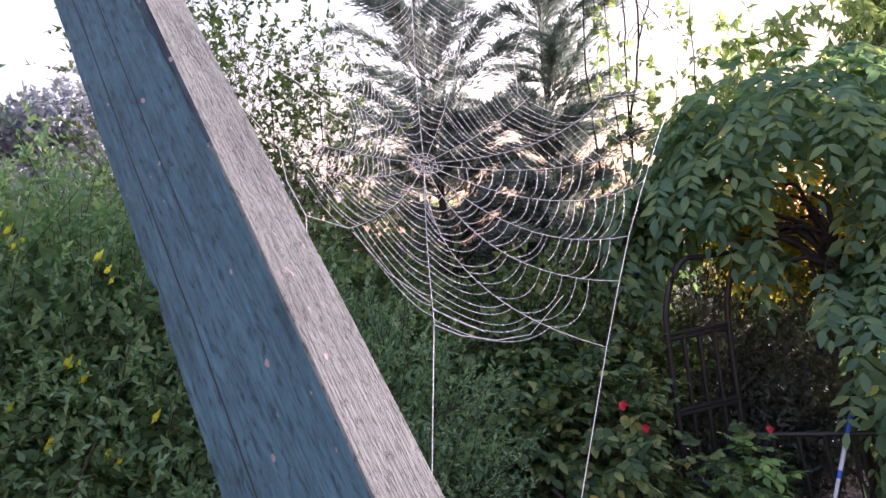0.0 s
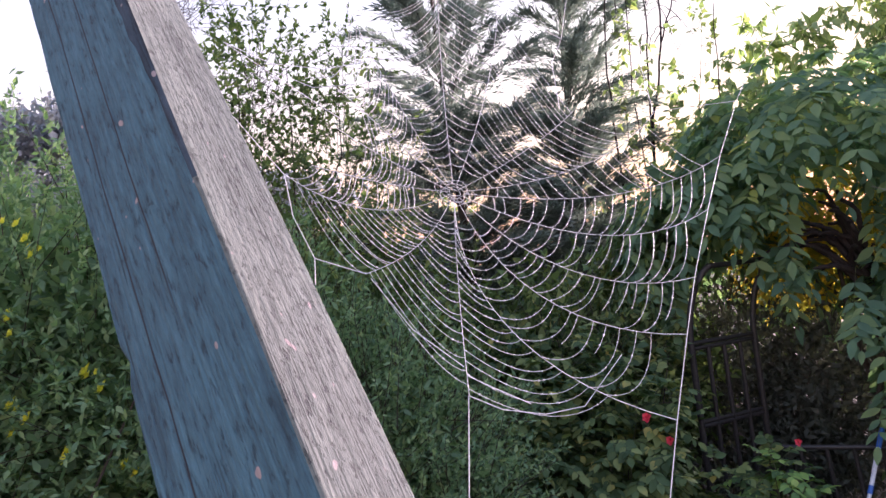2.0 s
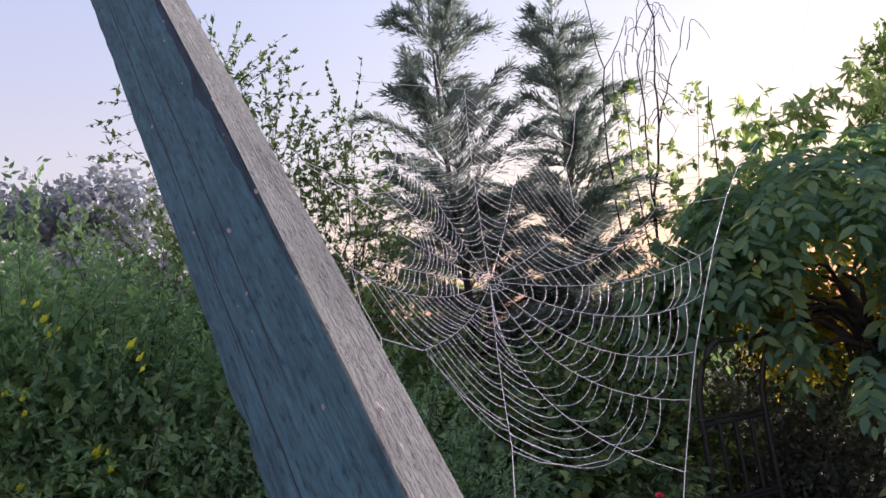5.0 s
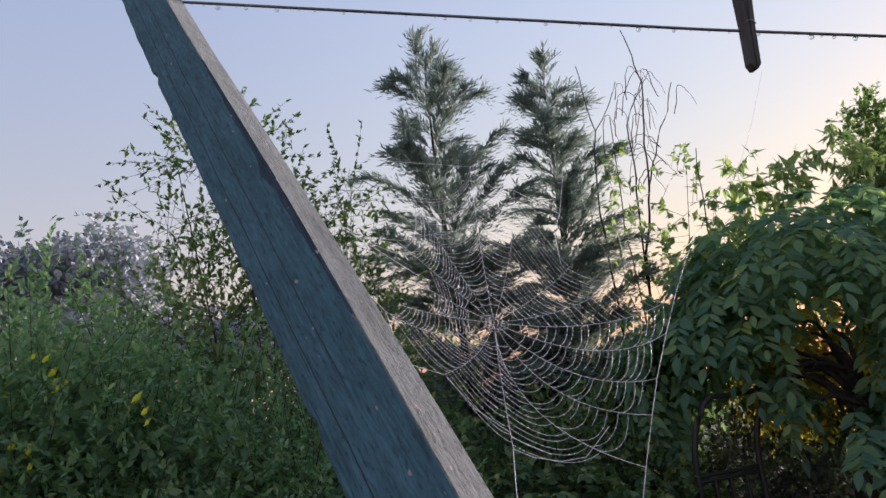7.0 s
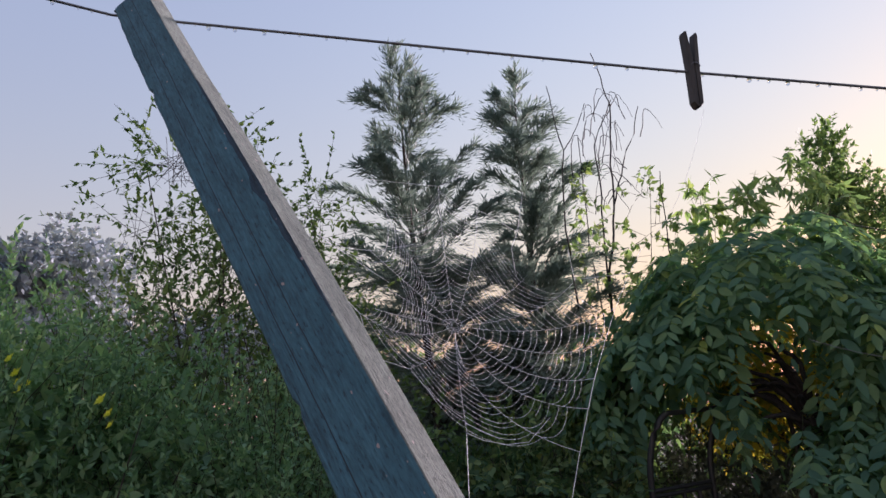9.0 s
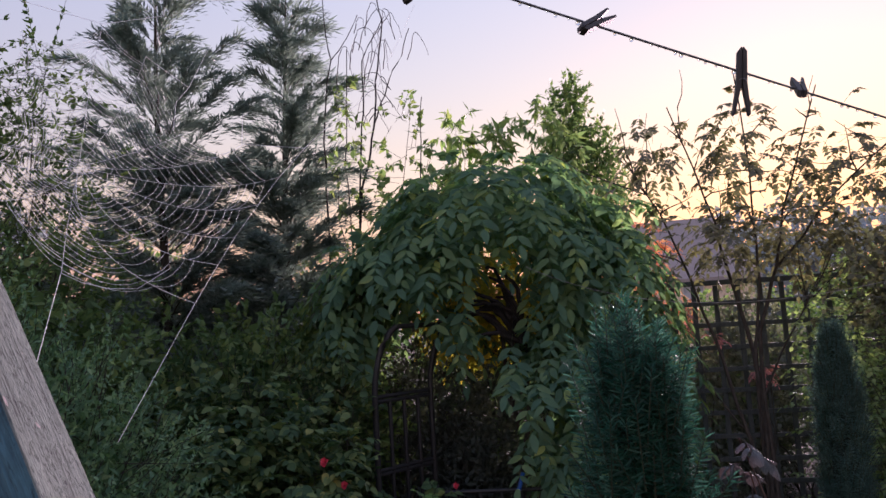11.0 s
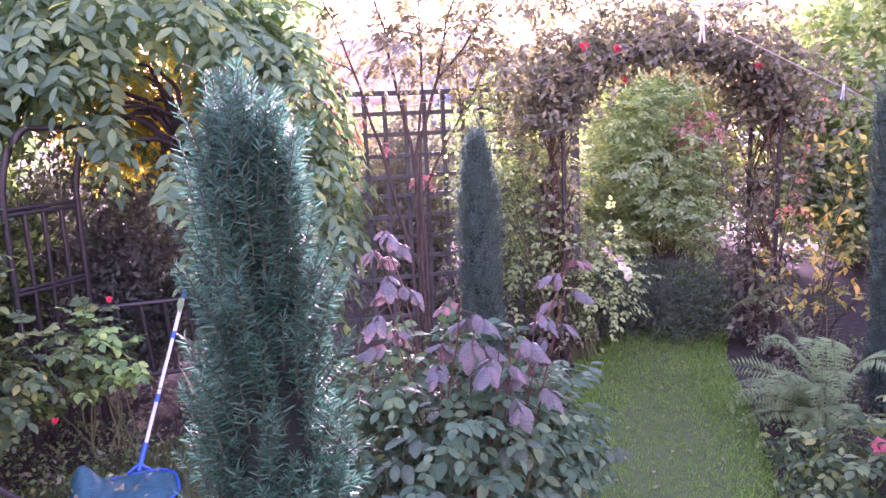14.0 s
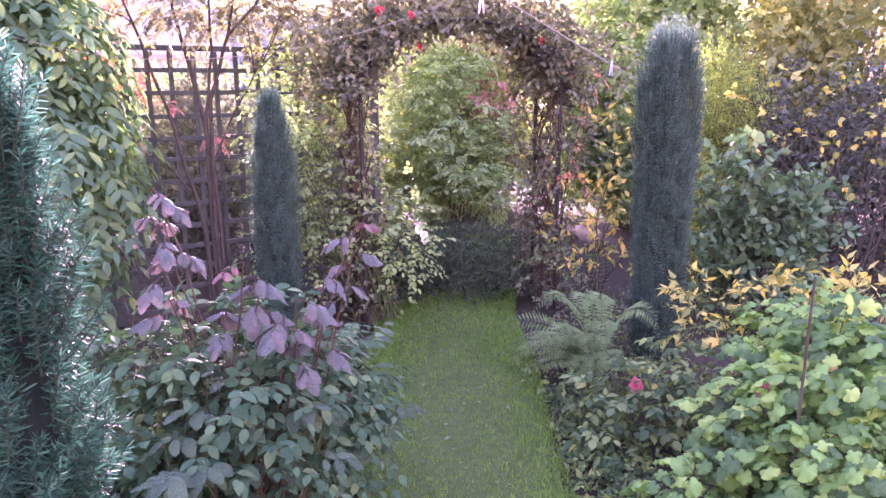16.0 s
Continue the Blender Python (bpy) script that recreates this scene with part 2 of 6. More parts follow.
L_ROSE = leaf_material("rose leaf", [(0.15, (0.006, 0.024, 0.010)), (0.5, (0.026, 0.058, 0.022)), (0.8, (0.09, 0.125, 0.042)), (0.97, (0.26, 0.2, 0.045))], 0.4, 0.65, spec=0.15)
L_PURPLE = leaf_material("dewy purple leaf", [(0.1, (0.006, 0.018, 0.015)), (0.45, (0.017, 0.026, 0.024)), (0.74, (0.028, 0.031, 0.031)), (0.95, (0.075, 0.033, 0.033))], 0.2, 0.6, 0.34, 30, 2.5, True, through=(1.5, 0.95, 1.0))
L_YOUNG = leaf_material("young red leaf", [(0.2, (0.04, 0.016, 0.017)), (0.6, (0.075, 0.034, 0.033)), (0.95, (0.11, 0.068, 0.055))], 0.3, 0.6, 0.25, 30, 2.5, True, through=(1.3, 0.8, 0.8))
L_DEWGREEN = leaf_material("dewy green leaf", [(0.2, (-0.004, 0.016, 0.0)), (0.5, (0.005, 0.036, 0.012)), (0.75, (0.022, 0.06, 0.024)), (0.92, (0.06, 0.09, 0.03)), (0.98, (0.13, 0.045, 0.025))], 0.25, 0.7, 0.08, 900, 20, spec=0.15)
L_DEWLEAF = leaf_material("dewy rose leaflet", [(0.2, (-0.004, 0.015, 0.0)), (0.5, (0.005, 0.034, 0.012)), (0.75, (0.02, 0.054, 0.022)), (0.94, (0.07, 0.095, 0.03)), (0.99, (0.13, 0.045, 0.025))], 0.2, 0.6, 0.22, 40, 2.5, True, 0.2)
L_LIGHT = leaf_material("pale green leaf", [(0.2, (0.006, 0.03, 0.008)), (0.42, (0.03, 0.085, 0.022)), (0.65, (0.08, 0.165, 0.036)), (0.9, (0.16, 0.23, 0.055)), (0.99, (0.25, 0.24, 0.08))], 0.4, 0.7, 0.1, 400, spec=0.12)
L_LAUREL = leaf_material("laurel leaf", [(0.2, (0.018, 0.054, 0.028)), (0.6, (0.042, 0.088, 0.048)), (0.95, (0.09, 0.135, 0.065))], 0.35, 0.5, spec=0.3)
L_TREE = leaf_material("yellow green leaf", [(0.2, (0.06, 0.10, 0.02)), (0.6, (0.13, 0.18, 0.04)), (0.95, (0.25, 0.25, 0.05))], 0.45, 0.5)
L_SOFT = leaf_material("soft green leaf", [(0.2, (0.055, 0.098, 0.044)), (0.55, (0.105, 0.16, 0.066)), (0.85, (0.165, 0.205, 0.08)), (0.98, (0.25, 0.24, 0.085))], 0.45, 0.5)
# green muted to grey: haze behind the trellis is put into the colour
L_HAZE = leaf_material("green leaf greyed for haze", [(0.2, (0.06, 0.068, 0.055)), (0.6, (0.09, 0.10, 0.08)), (0.95, (0.12, 0.125, 0.095))], 0.3, 0.7, spec=0.1)
L_YELLOW = leaf_material("autumn yellow leaf", [(0.2, (0.07, 0.095, 0.025)), (0.5, (0.16, 0.16, 0.04)), (0.75, (0.30, 0.23, 0.05)), (0.95, (0.4, 0.2, 0.05))], 0.4, 0.5)
L_GOLD = leaf_material("golden autumn leaf", [(0.2, (0.10, 0.13, 0.015)), (0.5, (0.22, 0.2, 0.02)), (0.8, (0.36, 0.26, 0.03)), (0.97, (0.42, 0.2, 0.04))], 0.55, 0.5)
L_FINE = leaf_material("fresh fine leaf", [(0.2, (0.016, 0.05, 0.026)), (0.6, (0.035, 0.09, 0.045)), (0.95, (0.08, 0.14, 0.07))], 0.35, 0.5)
L_AUTUMN = leaf_material("fading autumn leaf", [(0.2, (0.065, 0.085, 0.04)), (0.6, (0.115, 0.13, 0.05)), (0.95, (0.2, 0.17, 0.06))], 0.4, 0.7, spec=0.1)
L_RED = leaf_material("autumn red leaf", [(0.2, (0.24, 0.07, 0.05)), (0.6, (0.38, 0.13, 0.08)), (0.95, (0.42, 0.22, 0.10))], 0.3, 0.6)
L_BRONZE = leaf_material("bronze leaf", [(0.2, (0.032, 0.032, 0.024)), (0.6, (0.06, 0.06, 0.038)), (0.95, (0.10, 0.095, 0.045))], 0.27, 0.6)
L_ARCH = leaf_material("climbing rose leaf", [(0.2, (0.03, 0.03, 0.028)), (0.5, (0.06, 0.064, 0.048)), (0.8, (0.095, 0.108, 0.06)), (0.97, (0.16, 0.07, 0.06))], 0.25, 0.7, spec=0.12)
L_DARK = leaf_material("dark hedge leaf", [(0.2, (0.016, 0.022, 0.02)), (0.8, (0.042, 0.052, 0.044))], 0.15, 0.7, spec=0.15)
L_CLIPPED = leaf_material("clipped evergreen leaf", [(0.2, (0.008, 0.024, 0.013)), (0.8, (0.032, 0.056, 0.033))], 0.15, 0.7, spec=0.15)
L_FERN = leaf_material("fern frond", [(0.2, (0.028, 0.06, 0.02)), (0.8, (0.068, 0.11, 0.042))], 0.35, 0.7, spec=0.15)
# pale blue-grey: the haze of the distance is painted into this leaf colour
L_FAR_HAZED = leaf_material("far tree leaf with painted haze", [(0.2, (0.165, 0.19, 0.215)), (0.8, (0.18, 0.205, 0.23))], 0.1, 1.0, spec=0.0)
L_DUSK = leaf_material("dusky red leaf", [(0.2, (0.14, 0.05, 0.06)), (0.9, (0.30, 0.12, 0.14))], 0.3, 0.6)
PINK = leaf_material("pink petal", [(0.2, (0.32, 0.07, 0.12)), (0.9, (0.42, 0.15, 0.20))], 0.3, 0.5)
REDP = leaf_material("red petal", [(0.2, (0.24, 0.01, 0.025)), (0.9, (0.38, 0.03, 0.05))], 0.3, 0.5)
WHITEP = leaf_material("white petal", [(0.2, (0.7, 0.68, 0.58)), (0.9, (0.8, 0.78, 0.7))], 0.3, 0.5)
ORANGEP = leaf_material("salmon petal", [(0.2, (0.6, 0.22, 0.12)), (0.9, (0.75, 0.36, 0.22))], 0.3, 0.5)
YELLOWP = leaf_material("yellow petal", [(0.2, (0.6, 0.42, 0.02)), (0.9, (0.75, 0.58, 0.04))], 0.3, 0.5)

SILK, nt, b = material("dewy silk", 0.35)
b.inputs["Base Color"].default_value = (0.85, 0.86, 0.88, 1)
b.inputs["Subsurface Weight"].default_value = 0.0
tr = nt.nodes.new("ShaderNodeBsdfTranslucent")
tr.inputs[0].default_value = (0.9, 0.9, 0.92, 1)
ms = nt.nodes.new("ShaderNodeMixShader")
nt.links.new(b.outputs[0], ms.inputs[1])
nt.links.new(tr.outputs[0], ms.inputs[2])
nt.links.new(ms.outputs[0], nt.nodes["Material Output"].inputs[0])
WATER, nt, b = material("water drop", 0.02)
b.inputs["Transmission Weight"].default_value, b.inputs["IOR"].default_value = 1.0, 1.33

# ---- mesh tools ----
RNG = np.random.default_rng(7)


def part(name, data, mat, parent=None, label="", kind=""):
    """Links a bmesh or a mesh as one object under its thing."""
    if isinstance(data, bmesh.types.BMesh):
        me = bpy.data.meshes.new(name)
        data.to_mesh(me)
        data.free()
    else:
        me = data
    if mat is not None and not me.materials:
        me.materials.append(mat)
    ob = new(name, me)
    if parent is not None:
        ob.parent = parent
    return tagged(ob, label, kind=kind)


def thing(name, label, category, at=(0, 0, 0), group="", kind=""):
    ob = new(name)
    ob.location = at
    ob.empty_display_size = 0.05
    return tagged(ob, label, category, group, kind)


def raw_mesh(name, verts, faces, smooth=True):
    """A mesh from numpy arrays: verts (n, 3), faces (m, 3 or 4)."""
    me = bpy.data.meshes.new(name)
    k = faces.shape[1]
    me.vertices.add(len(verts))
    me.vertices.foreach_set("co", np.ascontiguousarray(verts, np.float32).ravel())
    me.loops.add(len(faces) * k)
    me.loops.foreach_set("vertex_index", np.ascontiguousarray(faces, np.int32).ravel())
    me.polygons.add(len(faces))
    me.polygons.foreach_set("loop_start", np.arange(len(faces), dtype=np.int32) * k)
    if smooth:
        me.polygons.foreach_set("use_smooth", np.ones(len(faces), bool))
    me.update(calc_edges=True)
    return me


LEAF = (np.array([(0, 0, 0), (0.42, -0.5, 0.16), (0.42, 0.5, 0.16), (0.45, 0, 0), (1, 0, -0.1)], float),
        np.array([(0, 1, 3), (0, 3, 2), (1, 4, 3), (3, 4, 2)]))
NEEDLE = (np.array([(0, 0, 0), (0.35, -0.5, 0.1), (0.35, 0.5, 0.1), (1, 0, 0.05)], float), np.array([(0, 1, 3), (0, 3, 2)]))
STRAPPY = (np.array([(0, -0.2, 0), (0, 0.2, 0), (0.2, -0.5, 0.12), (0.2, 0.5, 0.12), (0.74, -0.46, 0.06), (0.74, 0.46, 0.06), (1, 0, 0)], float), np.array([(0, 2, 3), (0, 3, 1), (2, 4, 5), (2, 5, 3), (4, 6, 5)]))
ROUND = (np.array([(0, 0, 0), (0.22, -0.42, 0.12), (0.22, 0.42, 0.12), (0.6, -0.5, 0.1), (0.6, 0.5, 0.1), (0.5, 0, 0), (1, 0, -0.14)], float),
         np.array([(0, 1, 5), (0, 5, 2), (1, 3, 5), (2, 5, 4), (3, 6, 5), (5, 6, 4)]))


OVAL = (np.array([(0, 0, 0), (0.18, -0.36, 0.1), (0.18, 0.36, 0.1), (0.45, -0.5, 0.13), (0.45, 0.5, 0.13), (0.75, -0.33, 0.07), (0.75, 0.33, 0.07), (1, 0, -0.12), (0.3, 0, 0), (0.65, 0, 0)], float),
        np.array([(0, 1, 8), (0, 8, 2), (1, 3, 8), (2, 8, 4), (3, 9, 8), (8, 9, 4), (3, 5, 9), (4, 9, 6), (5, 7, 9), (9, 7, 6)]))


def lobed_shape(lobes=5, depth=0.11):
    """A rounded leaf cut into lobes, pleated along its veins, its rim nodding."""
    V, Fc = [(0.45, 0.0, 0.03)], []
    for n, r in ((10, 0.55), (20, 1.0)):
        for i in range(n):
            g = 2 * math.pi * i / n
            cut = 1 + depth * r * math.cos(lobes * g) + (0.06 if i % 2 else -0.06) * (r == 1.0)
            rim = 0.5 * r * cut * (0.72 if abs(g - math.pi) < 0.2 else 1.0)
            V.append((0.45 + rim * math.cos(g), rim * math.sin(g), (0.10 * math.cos(lobes * g) - 0.20 * r) * r))
    for i in range(10):
        j = (i + 1) % 10
        Fc.append((0, 1 + i, 1 + j))
        o, m, p = 11 + 2 * i, 12 + 2 * i, 11 + (2 * i + 2) % 20
        Fc += [(1 + i, o, m), (1 + i, m, 1 + j), (1 + j, m, p)]
    return np.array(V), np.array(Fc)


LOBED = lobed_shape()


def unit(v):
    return v / np.maximum(np.linalg.norm(v, axis=-1, keepdims=True), 1e-9)


def blades(name, P, D, N, length, ratio, shape=LEAF):
    """Many small leaves in one mesh: foot P, way of the tip D, way of the upper side N, lengths, width to length."""
    V, Fc = shape
    n = len(P)
    D = unit(D)
    S = unit(np.cross(N, D) + 1e-6)
    U = np.cross(D, S)
    length = np.broadcast_to(np.asarray(length, float), (n,))[:, None, None]
    w = np.broadcast_to(np.asarray(ratio, float), (n,))[:, None, None]
    loc = (V[None, :, 0:1] * D[:, None, :] + V[None, :, 1:2] * w * S[:, None, :] + V[None, :, 2:3] * w * U[:, None, :]) * length
    verts = (P[:, None, :] + loc).reshape(-1, 3)
    faces = (Fc[None] + (np.arange(n) * len(V))[:, None, None]).reshape(-1, 3)
    return raw_mesh(name, verts, faces)


def rand_dirs(n, up=0.0):
    v = RNG.normal(size=(n, 3))
    v[:, 2] += up
    return unit(v)


def tubes(name, lines, sides=5):
    """Tapered round limbs. lines: (points (n,3), radius at the foot, radius at the tip)."""
    VV, FF, base = [], [], 0
    for pts, r0, r1 in lines:
        pts = np.asarray(pts, float)
        n = len(pts)
        T = unit(np.gradient(pts, axis=0))
        ref = np.where(np.abs(T[:, 2:3]) > 0.9, np.array([[1.0, 0, 0]]), np.array([[0, 0, 1.0]]))
        A = unit(np.cross(T, ref))
        B = np.cross(T, A)
        rad = np.linspace(r0, r1, n)[:, None, None]
        ang = np.arange(sides) * 2 * np.pi / sides
        ring = pts[:, None, :] + rad * (np.cos(ang)[None, :, None] * A[:, None, :] + np.sin(ang)[None, :, None] * B[:, None, :])
        VV.append(ring.reshape(-1, 3))
        i = np.arange(n - 1)[:, None] * sides
        j = np.arange(sides)[None]
        k = (j + 1) % sides
        FF.append(np.stack([i + j, i + k, i + sides + k, i + sides + j], -1).reshape(-1, 4) + base)
        base += n * sides
    return raw_mesh(name, np.concatenate(VV), np.concatenate(FF))


def limb(a, b, bend=0.1, n=7, droop=0.0):
    """A wandering line from a to b."""
    a, b = np.asarray(a, float), np.asarray(b, float)
    s = np.linspace(0, 1, n)[:, None]
    size = np.linalg.norm(b - a)
    wob = np.cumsum(RNG.normal(size=(n, 3)), axis=0) * bend * size / n
    wob -= wob[-1] * s
    p = a + (b - a) * s + wob * np.sin(s * np.pi) ** 0.5
    p[:, 2] += droop * size * np.sin(s[:, 0] * np.pi)
    return p


def blob_points(blobs, n, shell=0.55):
    """Points in a set of ellipsoids (x, y, z, rx, ry, rz), most of them towards the outside, and the ways outwards."""
    blobs = np.asarray(blobs, float)
    vol = blobs[:, 3] * blobs[:, 4] * blobs[:, 5]
    k = RNG.choice(len(blobs), n, p=vol ** 0.8 / (vol ** 0.8).sum())
    d = rand_dirs(n)
    r = shell + (1 - shell) * RNG.random(n) ** 0.6
    lump = 1 + 0.18 * np.sin(d[:, 0] * 5 + k) * np.cos(d[:, 2] * 6 + 2 * k) + 0.1 * np.sin(d[:, 1] * 11)
    return blobs[k, :3] + d * blobs[k, 3:] * (r * lump)[:, None], d


def twigs(P, D, per, tl, spread=0.5):
    """Leaf feet along short twigs: where, and the way along the twig."""
    n = len(P)
    W = unit(D + RNG.normal(size=(n, 3)) * spread)
    s = RNG.random((n, per)) * tl
    return (P[:, None, :] + W[:, None, :] * s[:, :, None]).reshape(-1, 3), np.repeat(W, per, 0), W


def bush(name, label, category, foot, blobs, mat, count, per=10, tl=0.12, length=0.04, ratio=0.55, up=0.2, droop=0.0, shape=NEEDLE,
         shell=0.5, stem=BARK, stems=14, stem_r=0.008, group="", spread=0.6, twig_r=0.0012, core=0.3, core_size=1.7):
    """A shrub or tree crown: stems from its foot into the crown, twigs, and leaves in clusters."""
    t = thing(name, label, category, foot, group)
    o = np.array(foot, float)
    P, D = blob_points(blobs, count, shell)
    keep = P[:, 2] > 0.02
    P, D = P[keep] - o, D[keep]
    D[:, 2] += up
    F, W, TW = twigs(P, D, per, tl, spread)
    n = len(F)
    dirs = unit(W * 0.7 + RNG.normal(size=(n, 3)) * 0.7 + np.array([0, 0, -droop]))
    nrm = unit(np.array([0, 0, 1.0]) + RNG.normal(size=(n, 3)) * 0.5)
    ln = length * (0.6 + 0.8 * RNG.random(n))
    if core:
        m = int(n * core)
        C, _ = blob_points(np.asarray(blobs, float) * np.array([1, 1, 1, 0.86, 0.86, 0.86]), m, 0.25)
        C = C[C[:, 2] > 0.03] - o
        m = len(C)
        F, dirs, nrm = np.concatenate([F, C]), np.concatenate([dirs, rand_dirs(m)]), np.concatenate([nrm, rand_dirs(m, 0.5)])
        ln = np.concatenate([ln, length * core_size * (0.7 + 0.6 * RNG.random(m))])
        n += m
    part("crown", blades("crown", F, dirs, nrm, ln, ratio * (0.8 + 0.4 * RNG.random(n)), shape), mat, t)
    lines = []
    pick = RNG.choice(len(P), min(stems, len(P)), replace=False)
    for i in pick:
        a = np.array([RNG.normal() * 0.04, RNG.normal() * 0.04, 0])
        lines.append((limb(a, P[i], 0.25), stem_r * (0.6 + 0.6 * RNG.random()), stem_r * 0.2))
    for row in lines:
        part("stem", tubes("stem", [row]), stem, t)
    if twig_r:
        m = min(len(P), 900)
        sel = RNG.choice(len(P), m, replace=False)
        part("twigs", tubes("twigs", [(np.stack([P[i] - TW[i] * tl * 0.8, P[i] + TW[i] * tl]), twig_r * 1.4, twig_r * 0.7) for i in sel], 3), stem, t, kind="stuff")
    return t


def rosette(name, at, size, mat, petals=14, parent=None, face=(0, 0, 1)):
    """A rose: petals curling round a middle."""
    k = np.arange(petals)
    a = k * 2.4
    tilt = np.linspace(0.15, 1.25, petals)
    f = np.array(face, float)
    f /= np.linalg.norm(f)
    x = unit(np.cross(f, [0.3, 0.9, 0.1])[None])[0]
    y = np.cross(f, x)
    out = np.cos(a)[:, None] * x + np.sin(a)[:, None] * y
    D = out * np.sin(tilt)[:, None] + f * np.cos(tilt)[:, None]
    N = -out * np.cos(tilt)[:, None] + f * np.sin(tilt)[:, None]
    me = blades(name, np.zeros((petals, 3)) + out * size * 0.05, D, N, size * np.linspace(0.35, 0.6, petals), 0.95, ROUND)
    ob = part(name, me, mat, parent)
    ob.location = at
    return ob


def fine_leaf(name, mat, width=0.62, droop=0.35, teeth=True, fold=0.18):
    """One leaflet, 1 long: an oval blade with a toothed edge, a keel and a nodding tip."""
    st = np.linspace(0, 1, 15)
    prof = np.sin(np.pi * st ** 0.85) ** 0.62 * (1 - 0.15 * st)
    if teeth:
        prof = prof * (1 + 0.05 * np.where(np.arange(15) % 2, 1, -1))
    prof[0] = prof[-1] = 0.015
    z = -droop * st ** 2
    rows = []
    for k, u in enumerate(st):
        w = prof[k] * width / 2
        rows += [(u + 0.10 * w, -w, z[k] + fold * w - 0.25 * w), (u + 0.04 * w, -w * 0.5, z[k] + fold * w * 0.7), (u, 0, z[k] - 0.012), (u + 0.04 * w, w * 0.5, z[k] + fold * w * 0.7), (u + 0.10 * w, w, z[k] + fold * w - 0.25 * w)]
    V = np.array(rows)
    # pleats along the side veins, and a wilted twist
    V[:, 2] += np.where(np.arange(len(V)) % 5 == 2, 0, 0.022 * np.sin(V[:, 0] * 40 - np.abs(V[:, 1]) * 30)) + 0.22 * V[:, 1] * np.sin(3.1 * V[:, 0] + 9 * width)
    Fq = []
    for k in range(14):
        for a in range(5 * k, 5 * k + 4):
            Fq.append((a, a + 1, a + 6, a + 5))
    me = raw_mesh(name, V, np.array(Fq))
    me.materials.append(mat)
    return me


def leaf_objects(parent, meshes, P, D, N, size, name="leaf"):
    """Large leaves that can be told apart, each an object on a shared mesh."""
    for p, d, n_, s_ in zip(P, D, N, size):
        d, up = Vector(d).normalized(), Vector(n_)
        side = up.cross(d).normalized()
        up = d.cross(side)
        ob = new(name, meshes[int(RNG.integers(len(meshes)))])
        ob.parent = parent
        ob.matrix_local = Matrix(((*(d * s_), 0), (*(side * s_), 0), (*(up * s_), 0), (0, 0, 0, 1))).transposed()
        ob.location = p
# ---- ground, lawn ----
bm = bmesh.new()
bmesh.ops.create_grid(bm, x_segments=80, y_segments=80, size=400)
for v in bm.verts:
    v.co.z = -0.012
ground = tagged(part("ground", bm, SOIL), "dark bare garden soil under the beds", "ground", kind="structure")
LAWN = [((-2.2, -0.7), (0.1, -2.7)), ((0.1, 0.1), (1.3, -0.9)), ((1.2, 0.55), (1.95, -0.05)), ((2.05, 1.28), (2.43, 0.58)), ((3.06, 1.88), (3.50, 1.15)), ((3.77, 2.27), (4.24, 1.61)), ((4.6, 2.65), (5.1, 1.95)), ((6.2, 3.4), (6.6, 2.6))]


def lawn_strip(name, rows, z, mat=GRASS_GROUND):
    bm = bmesh.new()
    for a, b in rows:
        for k in range(7):
            s = k / 6
            x, y = a[0] + (b[0] - a[0]) * s, a[1] + (b[1] - a[1]) * s
            bm.verts.new((x, y, z + 0.012 * math.sin(s * math.pi) + 0.006 * math.sin(5 * x + 3 * y)))
    bm.verts.ensure_lookup_table()
    for i in range(len(rows) - 1):
        for k in range(6):
            j = i * 7 + k
            bm.faces.new((bm.verts[j], bm.verts[j + 1], bm.verts[j + 8], bm.verts[j + 7]))
    return part(name, bm, mat)


def grass_on(rows, n, parent, height=0.035, mat=GRASS):
    k = RNG.integers(0, len(rows) - 1, n)
    s, u = RNG.random(n), RNG.random(n) * 1.08 - 0.04
    R0, R1 = np.array([r[0] for r in rows]), np.array([r[1] for r in rows])
    A = R0[k] + (R0[k + 1] - R0[k]) * s[:, None]
    B = R1[k] + (R1[k + 1] - R1[k]) * s[:, None]
    xy = A + (B - A) * u[:, None]
    P = np.column_stack([xy, np.full(n, 0.004)])
    D = unit(np.column_stack([RNG.normal(size=(n, 2)) * 0.5, np.ones(n)]))
    return part("grass_blades", blades("grass_blades", P, D, rand_dirs(n), height * (0.5 + RNG.random(n)), 0.12, NEEDLE), mat, parent)


lawn = tagged(lawn_strip("lawn", LAWN, 0.006), "short mown green grass path with fallen leaves", "lawn", kind="structure")
tagged(grass_on(LAWN[2:], 85000, None, 0.03), "short green blades of the mown lawn", "grass", kind="stuff")
LAWN2 = [((0.2, 2.75), (0.6, 1.6)), ((0.9, 3.15), (1.1, 2.1)), ((1.8, 3.05), (1.7, 2.2)), ((2.3, 2.8), (2.2, 2.2))]
lawn2 = tagged(lawn_strip("lawn", LAWN2, 0.004, MOSS), "rough mossy grass beside the flower bed", "lawn", kind="structure")
tagged(grass_on(LAWN2, 12000, None, 0.05, GRASS_DULL), "rough mossy grass beside the flower bed", "grass", kind="stuff")

# ---- the clothes prop ----
PROP_FOOT = Vector((-0.0173, 0.1332, 1.45))
PROP_UP = Vector((-0.3806, 0.5059, 0.7741)).normalized()
PROP_B = Vector((0.03112, -0.00898, 0.02117))
PROP_C = Vector((0.01472, 0.02372, -0.00826))


